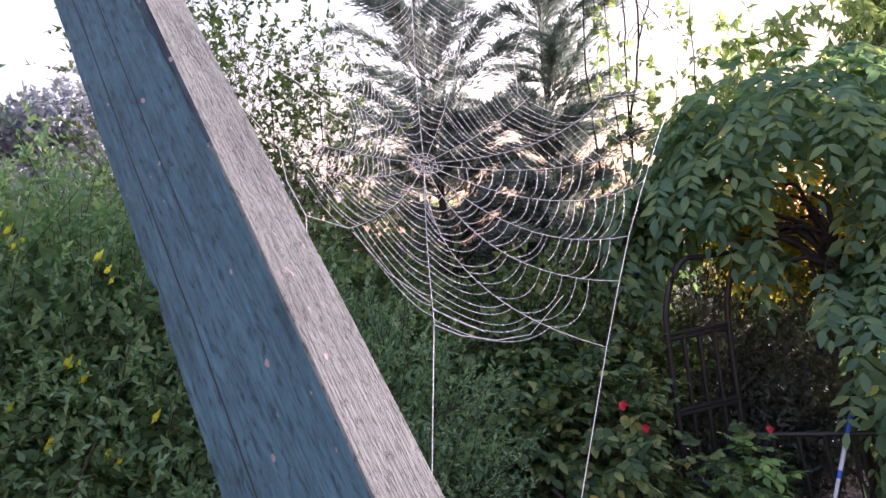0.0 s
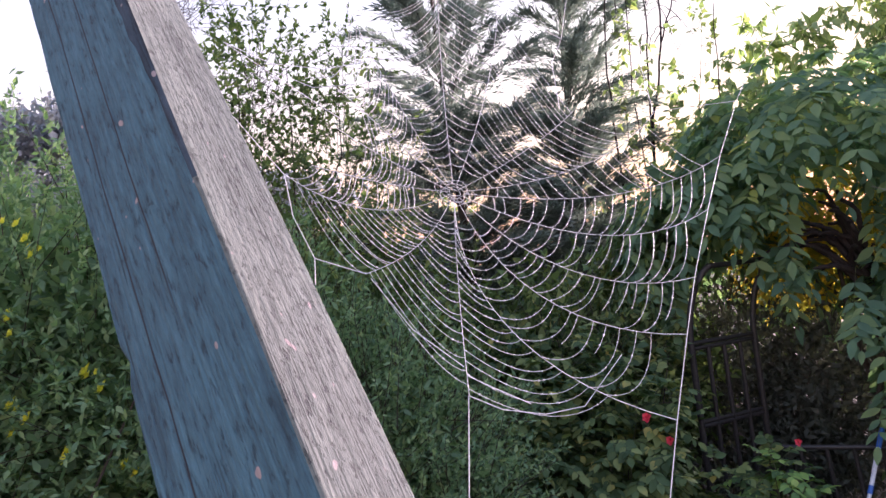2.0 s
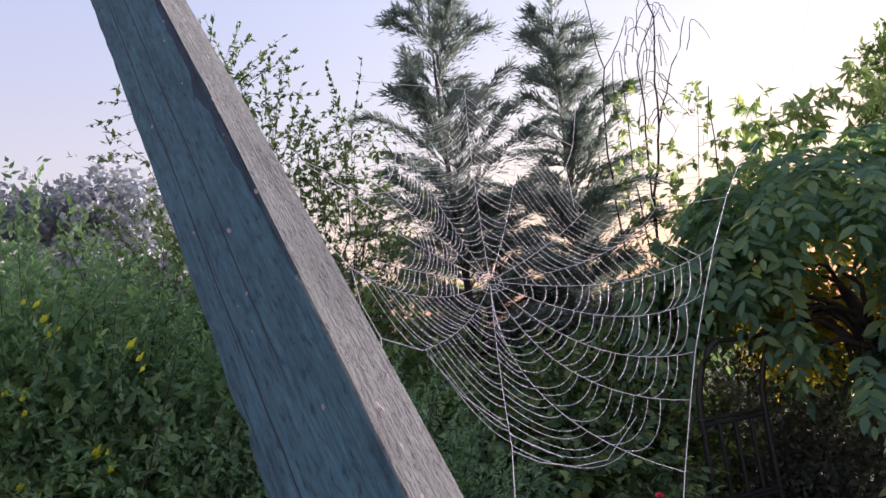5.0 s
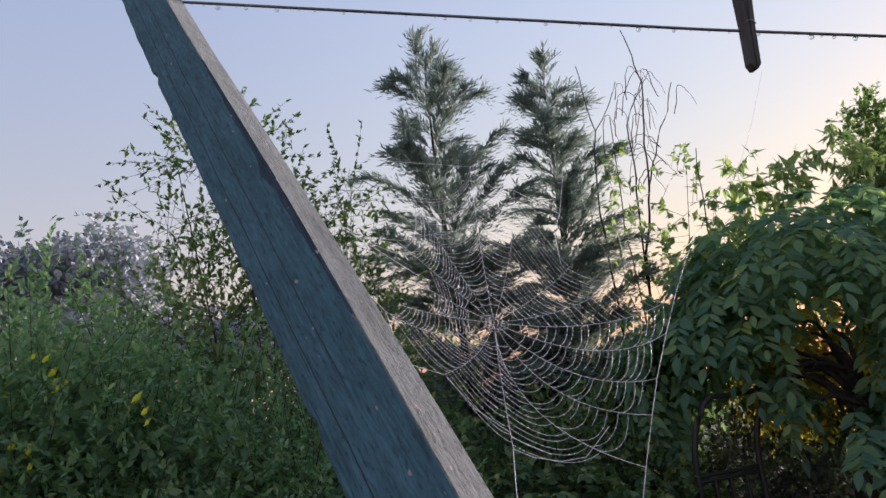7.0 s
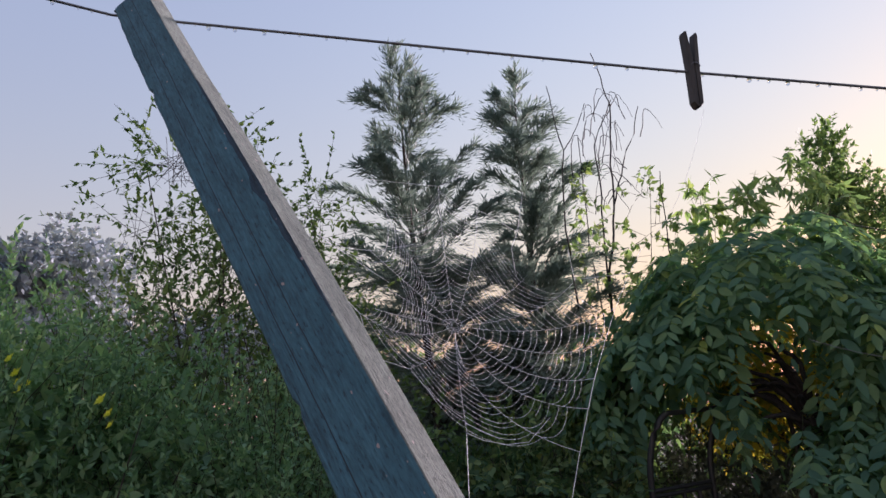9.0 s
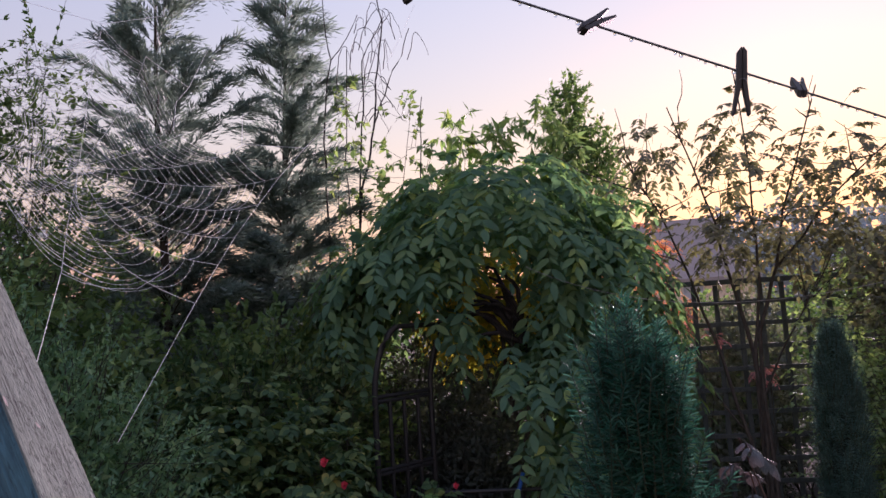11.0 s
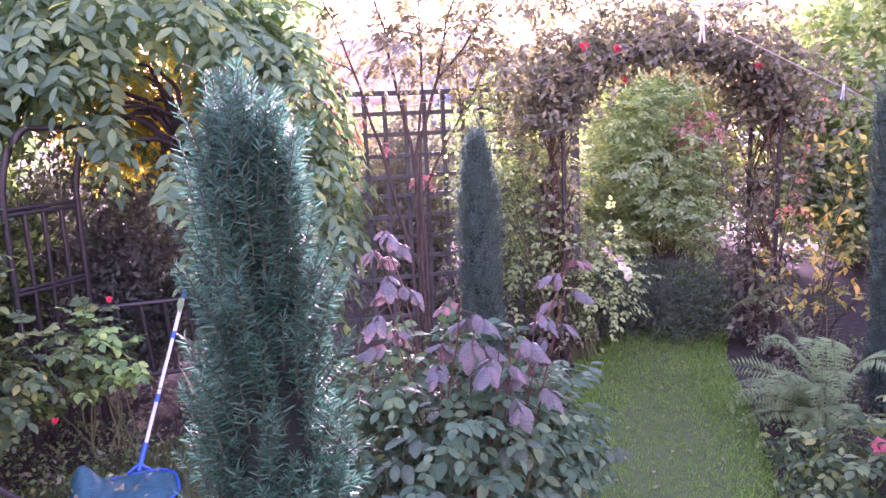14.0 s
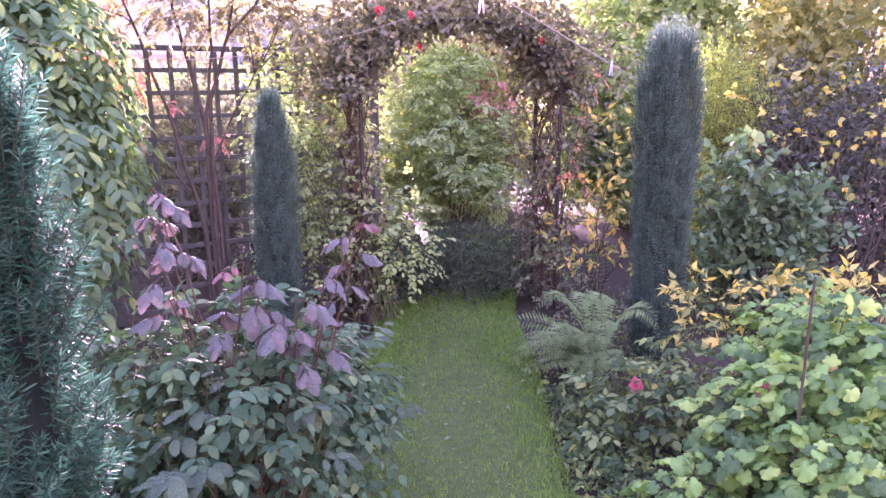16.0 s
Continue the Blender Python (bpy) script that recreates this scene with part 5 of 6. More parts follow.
bush("dark_shrub", "dense shrub behind the trellis, haze in its leaf colour", "shrub", (4.5, 4.0, 0), [(4.1, 4.15, 0.8, 0.6, 0.3, 0.85), (4.9, 3.6, 0.75, 0.5, 0.3, 0.8)], L_HAZE, 1500, 10, 0.12, 0.04, 0.55)
bush("clipped_hedge", "low clipped dark evergreen hedge", "hedge", (4.45, 2.25, 0), [(4.30, 2.45, 0.15, 0.36, 0.30, 0.31), (4.62, 1.98, 0.16, 0.36, 0.30, 0.33), (4.75, 2.5, 0.15, 0.4, 0.3, 0.28), (4.12, 2.62, 0.15, 0.26, 0.26, 0.27)], L_CLIPPED, 3600, 12, 0.04, 0.016, 0.5, 0.3, shell=0.85, core=0.4)
bush("tall_hedge", "tall dark garden hedge behind the beds", "hedge", (5.9, 0.1, 0), [(5.95, 0.45, 0.75, 0.4, 0.5, 0.95), (5.9, -0.4, 0.8, 0.4, 0.7, 0.95), (5.6, -1.5, 0.8, 0.4, 0.8, 1.0)], L_DARK, 3600, 10, 0.08, 0.024, 0.6, core_size=2.2)
bush("golden_conifer", "yellow-green clipped evergreen above the hedge", "evergreen", (5.5, 0.62, 0), [(5.5, 0.62, 1.35, 0.2, 0.3, 0.42), (5.5, 0.62, 0.6, 0.2, 0.25, 0.6)], L_TREE, 1500, 12, 0.1, 0.022, 0.3)
bush("hazel", "thin hazel with yellowing round leaves", "shrub", (5.1, -0.25, 0), [(5.1, -0.1, 1.2, 0.3, 0.35, 0.4), (5.0, -0.5, 1.4, 0.3, 0.4, 0.4), (5.1, 0.3, 1.35, 0.25, 0.3, 0.3)], L_YELLOW, 34, 6, 0.14, 0.042, 0.85, 0.1, 0.6, shape=ROUND, shell=0.2, core=0, stems=22, stem_r=0.007)
bush("laurel_bush", "rounded dark green shrub beside the hedge", "shrub", (4.75, 0.2, 0), [(4.75, 0.22, 0.42, 0.28, 0.36, 0.36), (4.7, 0.36, 0.82, 0.14, 0.18, 0.25), (4.8, 0.0, 0.72, 0.15, 0.2, 0.22), (4.72, 0.28, 1.08, 0.06, 0.08, 0.12)], L_LAUREL, 430, 8, 0.12, 0.052, 0.62, core=0.1, shell=0.3, shape=OVAL)
bush("yellow_shrub", "thin shrub with yellow autumn leaves", "shrub", (4.5, 1.2, 0), [(4.45, 1.2, 0.6, 0.2, 0.26, 0.3), (4.3, 0.95, 0.9, 0.15, 0.15, 0.5)], L_YELLOW, 75, 6, 0.1, 0.05, 0.5, core=0, droop=0.5)
bush("peony", "low plant with yellowing pointed leaves", "plant", (3.25, -0.1, 0), [(3.2, 0.05, 0.52, 0.3, 0.35, 0.16), (3.3, -0.4, 0.6, 0.3, 0.3, 0.2)], L_YELLOW, 170, 7, 0.1, 0.045, 0.42, 0.1, 0.4, core=0, stem=STEM_GREEN)
pink_rose = compound("rose_bush", "low pink rose bush beside the grass path", "bush", (3.0, 0.45, 0), [(3.0, 0.5, 0.16, 0.24, 0.26, 0.16), (3.1, 0.2, 0.28, 0.28, 0.28, 0.2), (2.8, 0.6, 0.12, 0.12, 0.12, 0.1)], L_ROSE, 230, 0.085, 2, 0.042, 0.62, shell=0.3, sink=0.0, hang=0.3, stems=18, shape=ROUND)
flowers(pink_rose, PINK, 0.07, [(2.98, 0.48, 0.24)], 22)
pale = compound("geranium_bush", "spreading bush of pale green lobed leaves", "bush", (2.55, -0.15, 0),
     [(2.5, -0.05, 0.42, 0.2, 0.22, 0.26), (2.6, -0.35, 0.52, 0.32, 0.32, 0.34), (2.25, 0.1, 0.2, 0.22, 0.2, 0.18), (2.95, -0.2, 0.5, 0.3, 0.3, 0.28), (2.3, -0.35, 0.35, 0.3, 0.3, 0.3)], L_LIGHT, 1000, 0.055, 1, 0.05, 0.95, shell=0.2, sink=0.05, hang=0.5, stems=24, shape=LOBED)
flowers(pale, PINK, 0.072, [(2.51, -0.03, 0.50), (2.54, -0.06, 0.515)], 22)
flowers(pale, ORANGEP, 0.055, [(2.62, -0.20, 0.585)], 18)
white_rose = compound("rose_bush", "open green rose bush with white blooms at the arch", "bush", (3.75, 2.25, 0), [(3.8, 2.15, 0.55, 0.25, 0.25, 0.4), (3.7, 2.55, 0.9, 0.3, 0.28, 0.7), (3.55, 2.75, 1.3, 0.35, 0.25, 0.5), (3.75, 2.95, 0.7, 0.4, 0.2, 0.6)], L_SOFT, 980, 0.085, 2, 0.034, 0.6, shell=0.2, sink=0.0, hang=0.3, stems=26, shape=ROUND)
flowers(white_rose, WHITEP, 0.05, [(3.68, 1.95, 0.635), (3.80, 1.98, 0.55), (3.72, 1.94, 0.60)], 18)


# ---- the purple rose, leaf by leaf ----
def purple_rose():
    foot = np.array([1.6, 1.2, 0.0])
    t = thing("purple_rose", "dew-covered purple-leaved rose on red stems", "bush", foot)
    meshes = [fine_leaf("leaf", L_PURPLE, w, d, True, f) for w, d, f in ((0.78, 0.45, -0.2), (0.7, 0.6, -0.45), (0.82, 0.35, -0.6), (0.74, 0.75, -0.3), (0.66, 0.5, 0.15))]
    young = [fine_leaf("leaf", L_YOUNG, w, d, True, f) for w, d, f in ((0.66, 0.3, 0.3), (0.72, 0.5, -0.2))]
    tips = [(1.46, 1.42, 1.19), (1.47, 1.40, 1.10), (1.40, 1.34, 1.01), (1.37, 1.28, 0.93), (1.45, 1.10, 1.03), (1.50, 1.10, 0.96), (1.45, 1.18, 0.88), (1.57, 1.04, 0.91), (1.63, 1.0, 0.84),
            (1.825, 1.025, 1.07), (1.84, 1.05, 0.98), (1.73, 1.0, 0.91), (1.74, 1.08, 0.93), (1.54, 1.02, 0.80), (1.50, 1.02, 0.89)]
    for idx, tip in enumerate(tips):
        p = np.array(tip) - foot
        a = np.array([0.05 * RNG.normal(), 0.05 * RNG.normal(), 0.0])
        part("stem", tubes("stem", [(limb(a, p, 0.12, 8), 0.0042, 0.002)], 6), STEM_RED, t)
        # feathered leaves of five leaflets round the tip, nodding under the dew
        a0 = RNG.random() * 6.28
        for j in range(2 + (RNG.random() < 0.5)):
            g = a0 + j * 2.1 + 0.35 * RNG.normal()
            w = np.array([math.cos(g), math.sin(g), 0.15 - 0.35 * RNG.random()])
            sd = np.cross(w, [0, 0, 1.0])
            c = p - np.array([0, 0, 0.035 * j])
            ln = 0.062 * RNG.uniform(0.8, 1.2)
            sag_ = lambda u: c + w * ln * u - np.array([0, 0, 0.35 * ln * u * u])
            part("leaf_stalk", tubes("leaf_stalk", [(np.array([sag_(u) for u in np.linspace(0, 1, 5)]), 0.0013, 0.0009)], 4), STEM_RED, t)
            P = np.array([sag_(0.55) + sd * 0.004, sag_(0.55) - sd * 0.004, sag_(0.85) + sd * 0.004, sag_(0.85) - sd * 0.004, sag_(1.0)])
            D = np.array([sd + w * 0.35, -sd + w * 0.35, sd + w * 0.8, -sd + w * 0.8, w]) + np.array([0, 0, -0.42]) + RNG.normal(size=(5, 3)) * 0.14
            size = np.array([0.043, 0.043, 0.05, 0.05, 0.058]) * RNG.uniform(0.75, 1.1)
            fresh = j == 0 and idx in (4, 8, 9)
            leaf_objects(t, young if fresh else meshes, P, D, np.tile([0, 0, 1.0], (5, 1)) + RNG.normal(size=(5, 3)) * 0.2, size * (0.75 if fresh else 1.0))
    return t


purple_rose()


def dewy_rose():
    foot = np.array([1.5, 1.2, 0.0])
    t = compound("rose_bush", "dew-grey green rose bush filling the bed", "bush", foot,
                 [(1.45, 1.18, 0.42, 0.26, 0.24, 0.32), (2.0, 1.24, 0.40, 0.17, 0.16, 0.2), (1.25, 1.35, 0.35, 0.2, 0.2, 0.35), (1.88, 1.25, 0.35, 0.22, 0.2, 0.35), (1.4, 1.45, 0.55, 0.2, 0.18, 0.35), (1.6, 1.14, 0.66, 0.22, 0.15, 0.12), (1.58, 1.32, 0.74, 0.26, 0.15, 0.16), (1.8, 1.22, 0.62, 0.18, 0.14, 0.13)], L_DEWGREEN, 1350, 0.085, 2, 0.04, 0.62, shell=0.3, sink=0.0,
                 hang=0.35, stems=30, stem=STEM_RED, shape=OVAL)
    meshes = [fine_leaf("leaf", L_DEWLEAF, w, d) for w, d in ((0.66, 0.3), (0.74, 0.45), (0.6, 0.15))]
    for i in range(50):
        d = rand_dirs(1, 0.3)[0]
        c = np.array([(1.46, 1.15, 0.48), (1.98, 1.23, 0.46), (1.3, 1.22, 0.45)][i % 3]) + d * np.array([0.22, 0.2, 0.22]) * (0.7 + 0.3 * RNG.random()) - foot
        m = 5
        w = unit((d * np.array([1, 1, 0.3]))[None])[0]
        sd = np.cross(w, [0, 0, 1.0])
        P = np.array([c + w * 0.02 + sd * 0.008, c + w * 0.02 - sd * 0.008, c + w * 0.05 + sd * 0.006, c + w * 0.05 - sd * 0.006, c + w * 0.075])
        D = np.array([sd + w * 0.4, -sd + w * 0.4, sd + w * 0.7, -sd + w * 0.7, w]) + np.array([0, 0, -0.3])
        part("stem", tubes("stem", [(limb((0.1 * RNG.normal(), 0.08 * RNG.normal(), 0), c + w * 0.075, 0.12, 9, 0.06), 0.003, 0.0012)], 5), STEM_GREEN, t)
        leaf_objects(t, meshes, P, D, np.tile([0, 0, 1.0], (m, 1)) + d * 0.4, 0.052 * (0.75 + 0.5 * RNG.random(m)))
    big = np.array([1.15, 1.08, 0.60]) - foot
    part("stem", tubes("stem", [(limb((-0.3, -0.1, 0), big, 0.1), 0.004, 0.003)]), STEM_GREEN, t)
    ang = np.arange(6) * 1.05 + 0.4
    leaf_objects(t, meshes, np.tile(big, (6, 1)), np.column_stack([np.cos(ang), np.sin(ang), np.full(6, -0.1)]), np.tile([0, 0, 1.0], (6, 1)), np.full(6, 0.075))
    return t


dewy_rose()


# ---- trellis ----
def slat(name, x0, x1, z0, z1, y0, y1, mat, parent):
    bm = bmesh.new()
    bmesh.ops.create_cube(bm, size=1)
    for v in bm.verts:
        v.co = Vector(((x0 + x1) / 2 + v.co.x * (x1 - x0), (y0 + y1) / 2 + v.co.y * (y1 - y0), (z0 + z1) / 2 + v.co.z * (z1 - z0)))
    bmesh.ops.bevel(bm, geom=bm.edges[:], offset=0.0015, segments=1, affect="EDGES")
    return part(name, bm, mat, parent)


def trellis():
    a = Vector((2.93, 3.65, 0))
    way = Vector((0.86, -0.5, 0)).normalized()
    ln = 1.72
    t = thing("trellis", "dark square-lattice garden trellis panel", "trellis", a)
    t.matrix_world = Matrix.Translation(a) @ pose(0, 0, 0, 0, 0, math.degrees(math.atan2(way.y, way.x)))
    n = 13
    for i in range(1, n):
        x = ln * i / n + 0.004 * RNG.normal()
        slat("upright", x - 0.0145, x + 0.0145, 0.1, 1.672, 0.0, 0.014, TRELLIS, t)
    for k in range(12):
        z = 1.555 - 0.136 * k + 0.003 * RNG.normal()
        slat("crosspiece", 0.0, ln, z - 0.014, z + 0.014, -0.016, -0.001, TRELLIS, t)
    slat("top_rail", -0.03, ln + 0.03, 1.674, 1.705, -0.02, 0.022, TRELLIS, t)
    for x in (-0.03, ln + 0.03):
        slat("post", x - 0.024, x + 0.024, 0, 1.70, -0.022, 0.026, TRELLIS, t)


trellis()


# ---- rose arch ----
def rose_arch():
    A, Bp = Vector((3.6, 2.28, 0)), Vector((4.55, 1.42, 0))
    mid = (A + Bp) / 2
    t = thing("rose_arch", "garden arch overgrown with climbing rose", "arch", mid)
    way = (Bp - A).normalized()
    depth = Vector((-way.y, way.x, 0))
    half = (Bp - A).length / 2
    hoop = lambda s: way * (-half * math.cos(s)) + Vector((0, 0, 1.42 + 0.42 * math.sin(s)))
    hoops = []
    for k, off in enumerate((0.0, 0.35)):
        pts = [-way * half + depth * off + Vector((0, 0, z)) for z in np.linspace(0, 1.4, 6)]
        pts += [hoop(s) + depth * off for s in np.linspace(0.05, math.pi - 0.05, 16)]
        pts += [way * half + depth * off + Vector((0, 0, z)) for z in np.linspace(1.4, 0, 6)]
        hoops.append(pts)
        part("hoop", tubes("hoop", [(np.array([tuple(p) for p in pts]), 0.013, 0.013)], 7), IRON, t)
    for i in range(1, len(hoops[0]) - 1, 2):
        part("rung", tubes("rung", [(np.array([tuple(hoops[0][i]), tuple(hoops[1][i])]), 0.007, 0.007)], 6), IRON, t)
    P = []
    for i in range(4600):
        j = RNG.random() * (len(hoops[0]) - 1)
        k = int(j)
        p = hoops[0][k].lerp(hoops[0][min(k + 1, len(hoops[0]) - 1)], j - k)
        high = min(1, max(0, p.z - 0.9) / 0.7)
        if p.z < 1.45 and RNG.random() < (0.72 if p.dot(way) < 0 else 0.35):
            continue
        out = (p - Vector((0, 0, 1.42))).normalized() if p.z > 1.42 else (way if p.dot(way) > 0 else -way)
        P.append(p + depth * (0.18 + 0.2 * RNG.normal()) + way * RNG.normal() * 0.075 + out * (abs(RNG.normal()) * (0.07 + 0.15 * high) - 0.06))
    P = np.array([tuple(p) for p in P])
    P = P[P[:, 2] > 0.05]
    F, W, TW = twigs(P, rand_dirs(len(P), 0.2), 8, 0.11, 0.4)
    n = len(F)
    part("rose_leaves", blades("rose_leaves", F, unit(W + RNG.normal(size=(n, 3)) * 0.7 + np.array([0, 0, -0.3])), rand_dirs(n, 1.5), 0.038 * (0.6 + 0.8 * RNG.random(n)), 0.6), L_ARCH, t, "small dark bronze rose leaves", "stuff")
    for i in range(40):
        k0 = 0 if i % 2 else len(hoops[0]) - 1
        step = 1 if i % 2 else -1
        m = int(RNG.integers(6, 17))
        pts = [hoops[0][k0 + step * k] + depth * (0.18 + 0.14 * RNG.normal()) + way * RNG.normal() * 0.05 for k in range(m)]
        part("rose_stem", tubes("rose_stem", [(np.array([tuple(p) for p in pts]), 0.006, 0.002)], 5), STEM_RED, t)
    flowers(t, REDP, 0.055, [(3.70, 1.99, 1.835), (3.95, 2.08, 1.68), (3.62, 2.15, 1.86), (4.4, 1.5, 1.72)], 18)


rose_arch()


# ---- black iron arch side and low railing ----
def rod(name, pts, r, parent):
    return part(name, tubes(name, [(np.array([tuple(p) for p in pts]), r, r)], 8), IRON, parent)


def iron_arch():
    a, b = Vector((1.05, 3.56, 0)), Vector((1.42, 3.72, 0))
    t = thing("iron_arch", "black wrought-iron garden arch side with bars", "iron arch", a)
    w = b - a
    up = lambda s, z, off=0.0: w * s + Vector((0, 0, z)) + Vector((0.9, -0.1, 0)) * off
    arc = [(z, 0.0) for z in np.linspace(0, 1.15, 6)] + [(1.15 + 0.40 * math.sin(q), 0.20 * (1 - math.cos(q))) for q in np.linspace(0.15, 1.35, 10)]
    for s in (0, 1):
        rod("upright", [up(s, z, o) for z, o in arc], 0.0165, t)
    rod("top_bar", [up(0, 1.535, 0.15), up(1, 1.535, 0.15)], 0.013, t)
    for z in (1.17, 1.145, 0.79, 0.77, 0.3):
        rod("crossbar", [up(0, z), up(1, z)], 0.0115, t)
    for k in (1, 2, 3):
        rod("bar", [up(k / 4, 0.0), up(k / 4, 1.15)], 0.0115, t)


iron_arch()


def railing():
    a, b = Vector((1.34, 3.47, 0)), Vector((1.93, 3.18, 0))
    t = thing("low_railing", "low black iron railing leaning among plants", "railing", a)
    w = b - a
    for z in (0.29, 0.66):
        rod("rail", [w * 0 + Vector((0, 0, z)), w + Vector((0, 0, z))], 0.012, t)
    for k in range(7):
        rod("bar", [w * (k / 6) + Vector((0.03, 0, 0.0 if k in (0, 6) else 0.29)), w * (k / 6) + Vector((0, 0, 0.66))], 0.0105, t)


railing()


# ---- pond net ----
def pond_net():
    top, low = Vector((1.735, 3.26, 0.745)), Vector((1.25, 2.87, 0.05))
    o = Vector((low.x, low.y, 0))
    t = thing("pond_net", "blue pond net with a white telescopic handle lying on moss", "net", o)
    cuts = [(0.0, 0.13, BLUE, 0.0115, "collar"), (0.13, 0.33, ALU, 0.0085, "tube"), (0.33, 0.37, BLUE, 0.0105, "grip"), (0.37, 0.67, ALU, 0.0085, "tube"), (0.67, 0.71, BLUE, 0.0105, "grip"),
            (0.71, 0.90, ALU, 0.0095, "tube"), (0.90, 1.0, BLUE, 0.011, "grip")]
    for s0, s1, m, r, nm in cuts:
        part(nm, tubes(nm, [(np.array([tuple(low.lerp(top, s0) - o), tuple(low.lerp(top, s0 + 0.002) - o), tuple(low.lerp(top, s1) - o)]), r, r)], 10), m, t)
    right, near = np.array([0.94, -0.343, 0]), np.array([-0.343, -0.94, 0])
    at = lambda u, v, z: right * u + near * v + np.array([0, 0, z])
    # a hoop with a straight back bar and round corners
    a = np.linspace(0, 2 * np.pi, 49)
    edge = lambda g, k=1.0: (-0.06 + 0.205 * k * math.copysign(abs(math.cos(g)) ** 0.6, math.cos(g)), 0.17 + 0.17 * k * math.copysign(abs(math.sin(g)) ** 0.6, math.sin(g)))
    part("rim", tubes("rim", [(np.array([at(*edge(g), 0.042) for g in a]), 0.0065, 0.0065)], 6), BLUE, t, "bright blue plastic rim")
    for u in (-0.05, 0.05):
        part("yoke", tubes("yoke", [(np.array([tuple(low.lerp(top, 0.035) - o), tuple(at(u * 0.5, 0.0, 0.062)), tuple(at(u, 0.002, 0.044))]), 0.008, 0.006)], 7), BLUE, t)
    # the netting heaped in soft folds over the hoop, thrown up at one corner
    bm = bmesh.new()
    rings = []
    for k in np.linspace(0.03, 1.0, 16):
        ring = []
        for g in np.linspace(0, 2 * np.pi, 57)[:-1]:
            u, v = edge(g, k * (1.0 + 0.02 * math.sin(9 * g)))
            hump = 0.105 * math.exp(-((u + 0.215) ** 2 / 0.0035 + (v - 0.05) ** 2 / 0.006))
            fold = 0.016 * noise.noise((u * 16, v * 9, 3.0)) + 0.007 * noise.noise((u * 45, v * 22, 7.0))
            ring.append(bm.verts.new(at(u, v, 0.036 + 0.03 * (1 - k ** 4) + hump + fold * (1.2 - k))))
        rings.append(ring)
    for lo, hi in zip(rings, rings[1:]):
        for q in range(56):
            bm.faces.new((lo[q], hi[q], hi[(q + 1) % 56], lo[(q + 1) % 56])).smooth = True
    bm.faces.new(rings[0]).smooth = True
    low_ring = [bm.verts.new((v.co.x * 0.96, v.co.y * 0.96, 0.0)) for v in rings[-1]]
    for q in range(56):
        bm.faces.new((rings[-1][q], low_ring[q], low_ring[(q + 1) % 56], rings[-1][(q + 1) % 56])).smooth = True
    part("netting", bm, TEAL, t, "crumpled dark teal netting")


pond_net()

cane = thing("garden_cane", "dark knotty plant stake among pale leaves", "cane", (2.27, -0.14, 0))
part("stake", tubes("stake", [(limb((0, 0, 0), (0.02, 0.0, 0.95), 0.03, 12), 0.0052, 0.0038)], 7), BARK, cane)

# ---- fern ----
fern = thing("fern", "arching grey-green fern beside the path", "fern", (3.62, 0.84, 0))
for i in range(24):
    back = i % 3 == 0
    a = 2.4 + (1.5 if back else 0.85) * RNG.normal()
    ln = 0.40 + 0.25 * RNG.random() + (0.12 if back else 0.0)
    d = np.array([math.cos(a), math.sin(a), 0])
    m = 34
    s = np.linspace(0, 1, m)
    steep = (1.1 + 0.5 * RNG.random()) if back else (0.45 + 0.75 * RNG.random())
    p = d[None] * (ln * (0.7 if back else 1.0) * s ** 1.2)[:, None] + np.array([0, 0, 1.0])[None] * (ln * steep * (1.3 * s - 0.95 * s ** 2.6))[:, None]
    side = np.cross(d, [0, 0, 1.0]) + np.array([0, 0, 0.25 * RNG.normal()])
    stalk = part("frond", tubes("frond", [(p, 0.0025, 0.0008)], 4), STEM_GREEN, fern)
    FP, FD, FN, SZ = [], [], [], []
    along = unit(np.gradient(p, axis=0))[4:]
    for sg in (-1, 1):
        FP.append(p[4:])
        FD.append(side * sg + along * 0.45 + np.array([0, 0, -0.22]) + RNG.normal(size=(m - 4, 3)) * 0.05)
        FN.append(np.tile([0, 0, 1.0], (m - 4, 1)) + d * 0.3)
        SZ.append(0.088 * np.sin(np.linspace(0.75, np.pi * 0.985, m - 4)) ** 0.9)
    part("pinnae", blades("pinnae", np.concatenate(FP), np.concatenate(FD), np.concatenate(FN), np.concatenate(SZ), 0.15, LEAF), L_FERN, stalk, kind="stuff")

# ---- strap-leaved clump by the railing ----
STRAP = plain("fading strap leaf", [(0.3, (0.16, 0.18, 0.09)), (0.7, (0.32, 0.32, 0.18))], 40, 0.6, (1, 1, 0.2))
strap = thing("strap_leaved_plant", "clump of pale arching strap leaves by the railing", "plant", (1.62, 2.98, 0))
for i in range(16):
    a, ln = RNG.random() * 6.28, 0.34 + 0.3 * RNG.random()
    s = np.linspace(0, 1, 9)
    d = np.array([math.cos(a), math.sin(a), 0])
    p = d[None] * (0.03 + ln * (0.25 + 0.35 * RNG.random()) * s ** 1.6)[:, None] + np.array([0, 0, 1.0])[None] * (ln * (1.15 * s - 0.45 * s ** 2.5))[:, None]
    wide = np.cross(d, [0, 0, 1.0])[None] * (0.007 * np.sin(np.linspace(0.5, np.pi, 9)))[:, None]
    fold = np.array([0, 0, 0.004])
    V = np.stack([p - wide + fold, p, p + wide + fold], 1).reshape(-1, 3)
    q = np.array([(3 * k + j, 3 * k + j + 1, 3 * k + j + 4, 3 * k + j + 3) for k in range(8) for j in (0, 1)])
    part("strap_leaf", raw_mesh("strap_leaf", V, q), STRAP, strap)

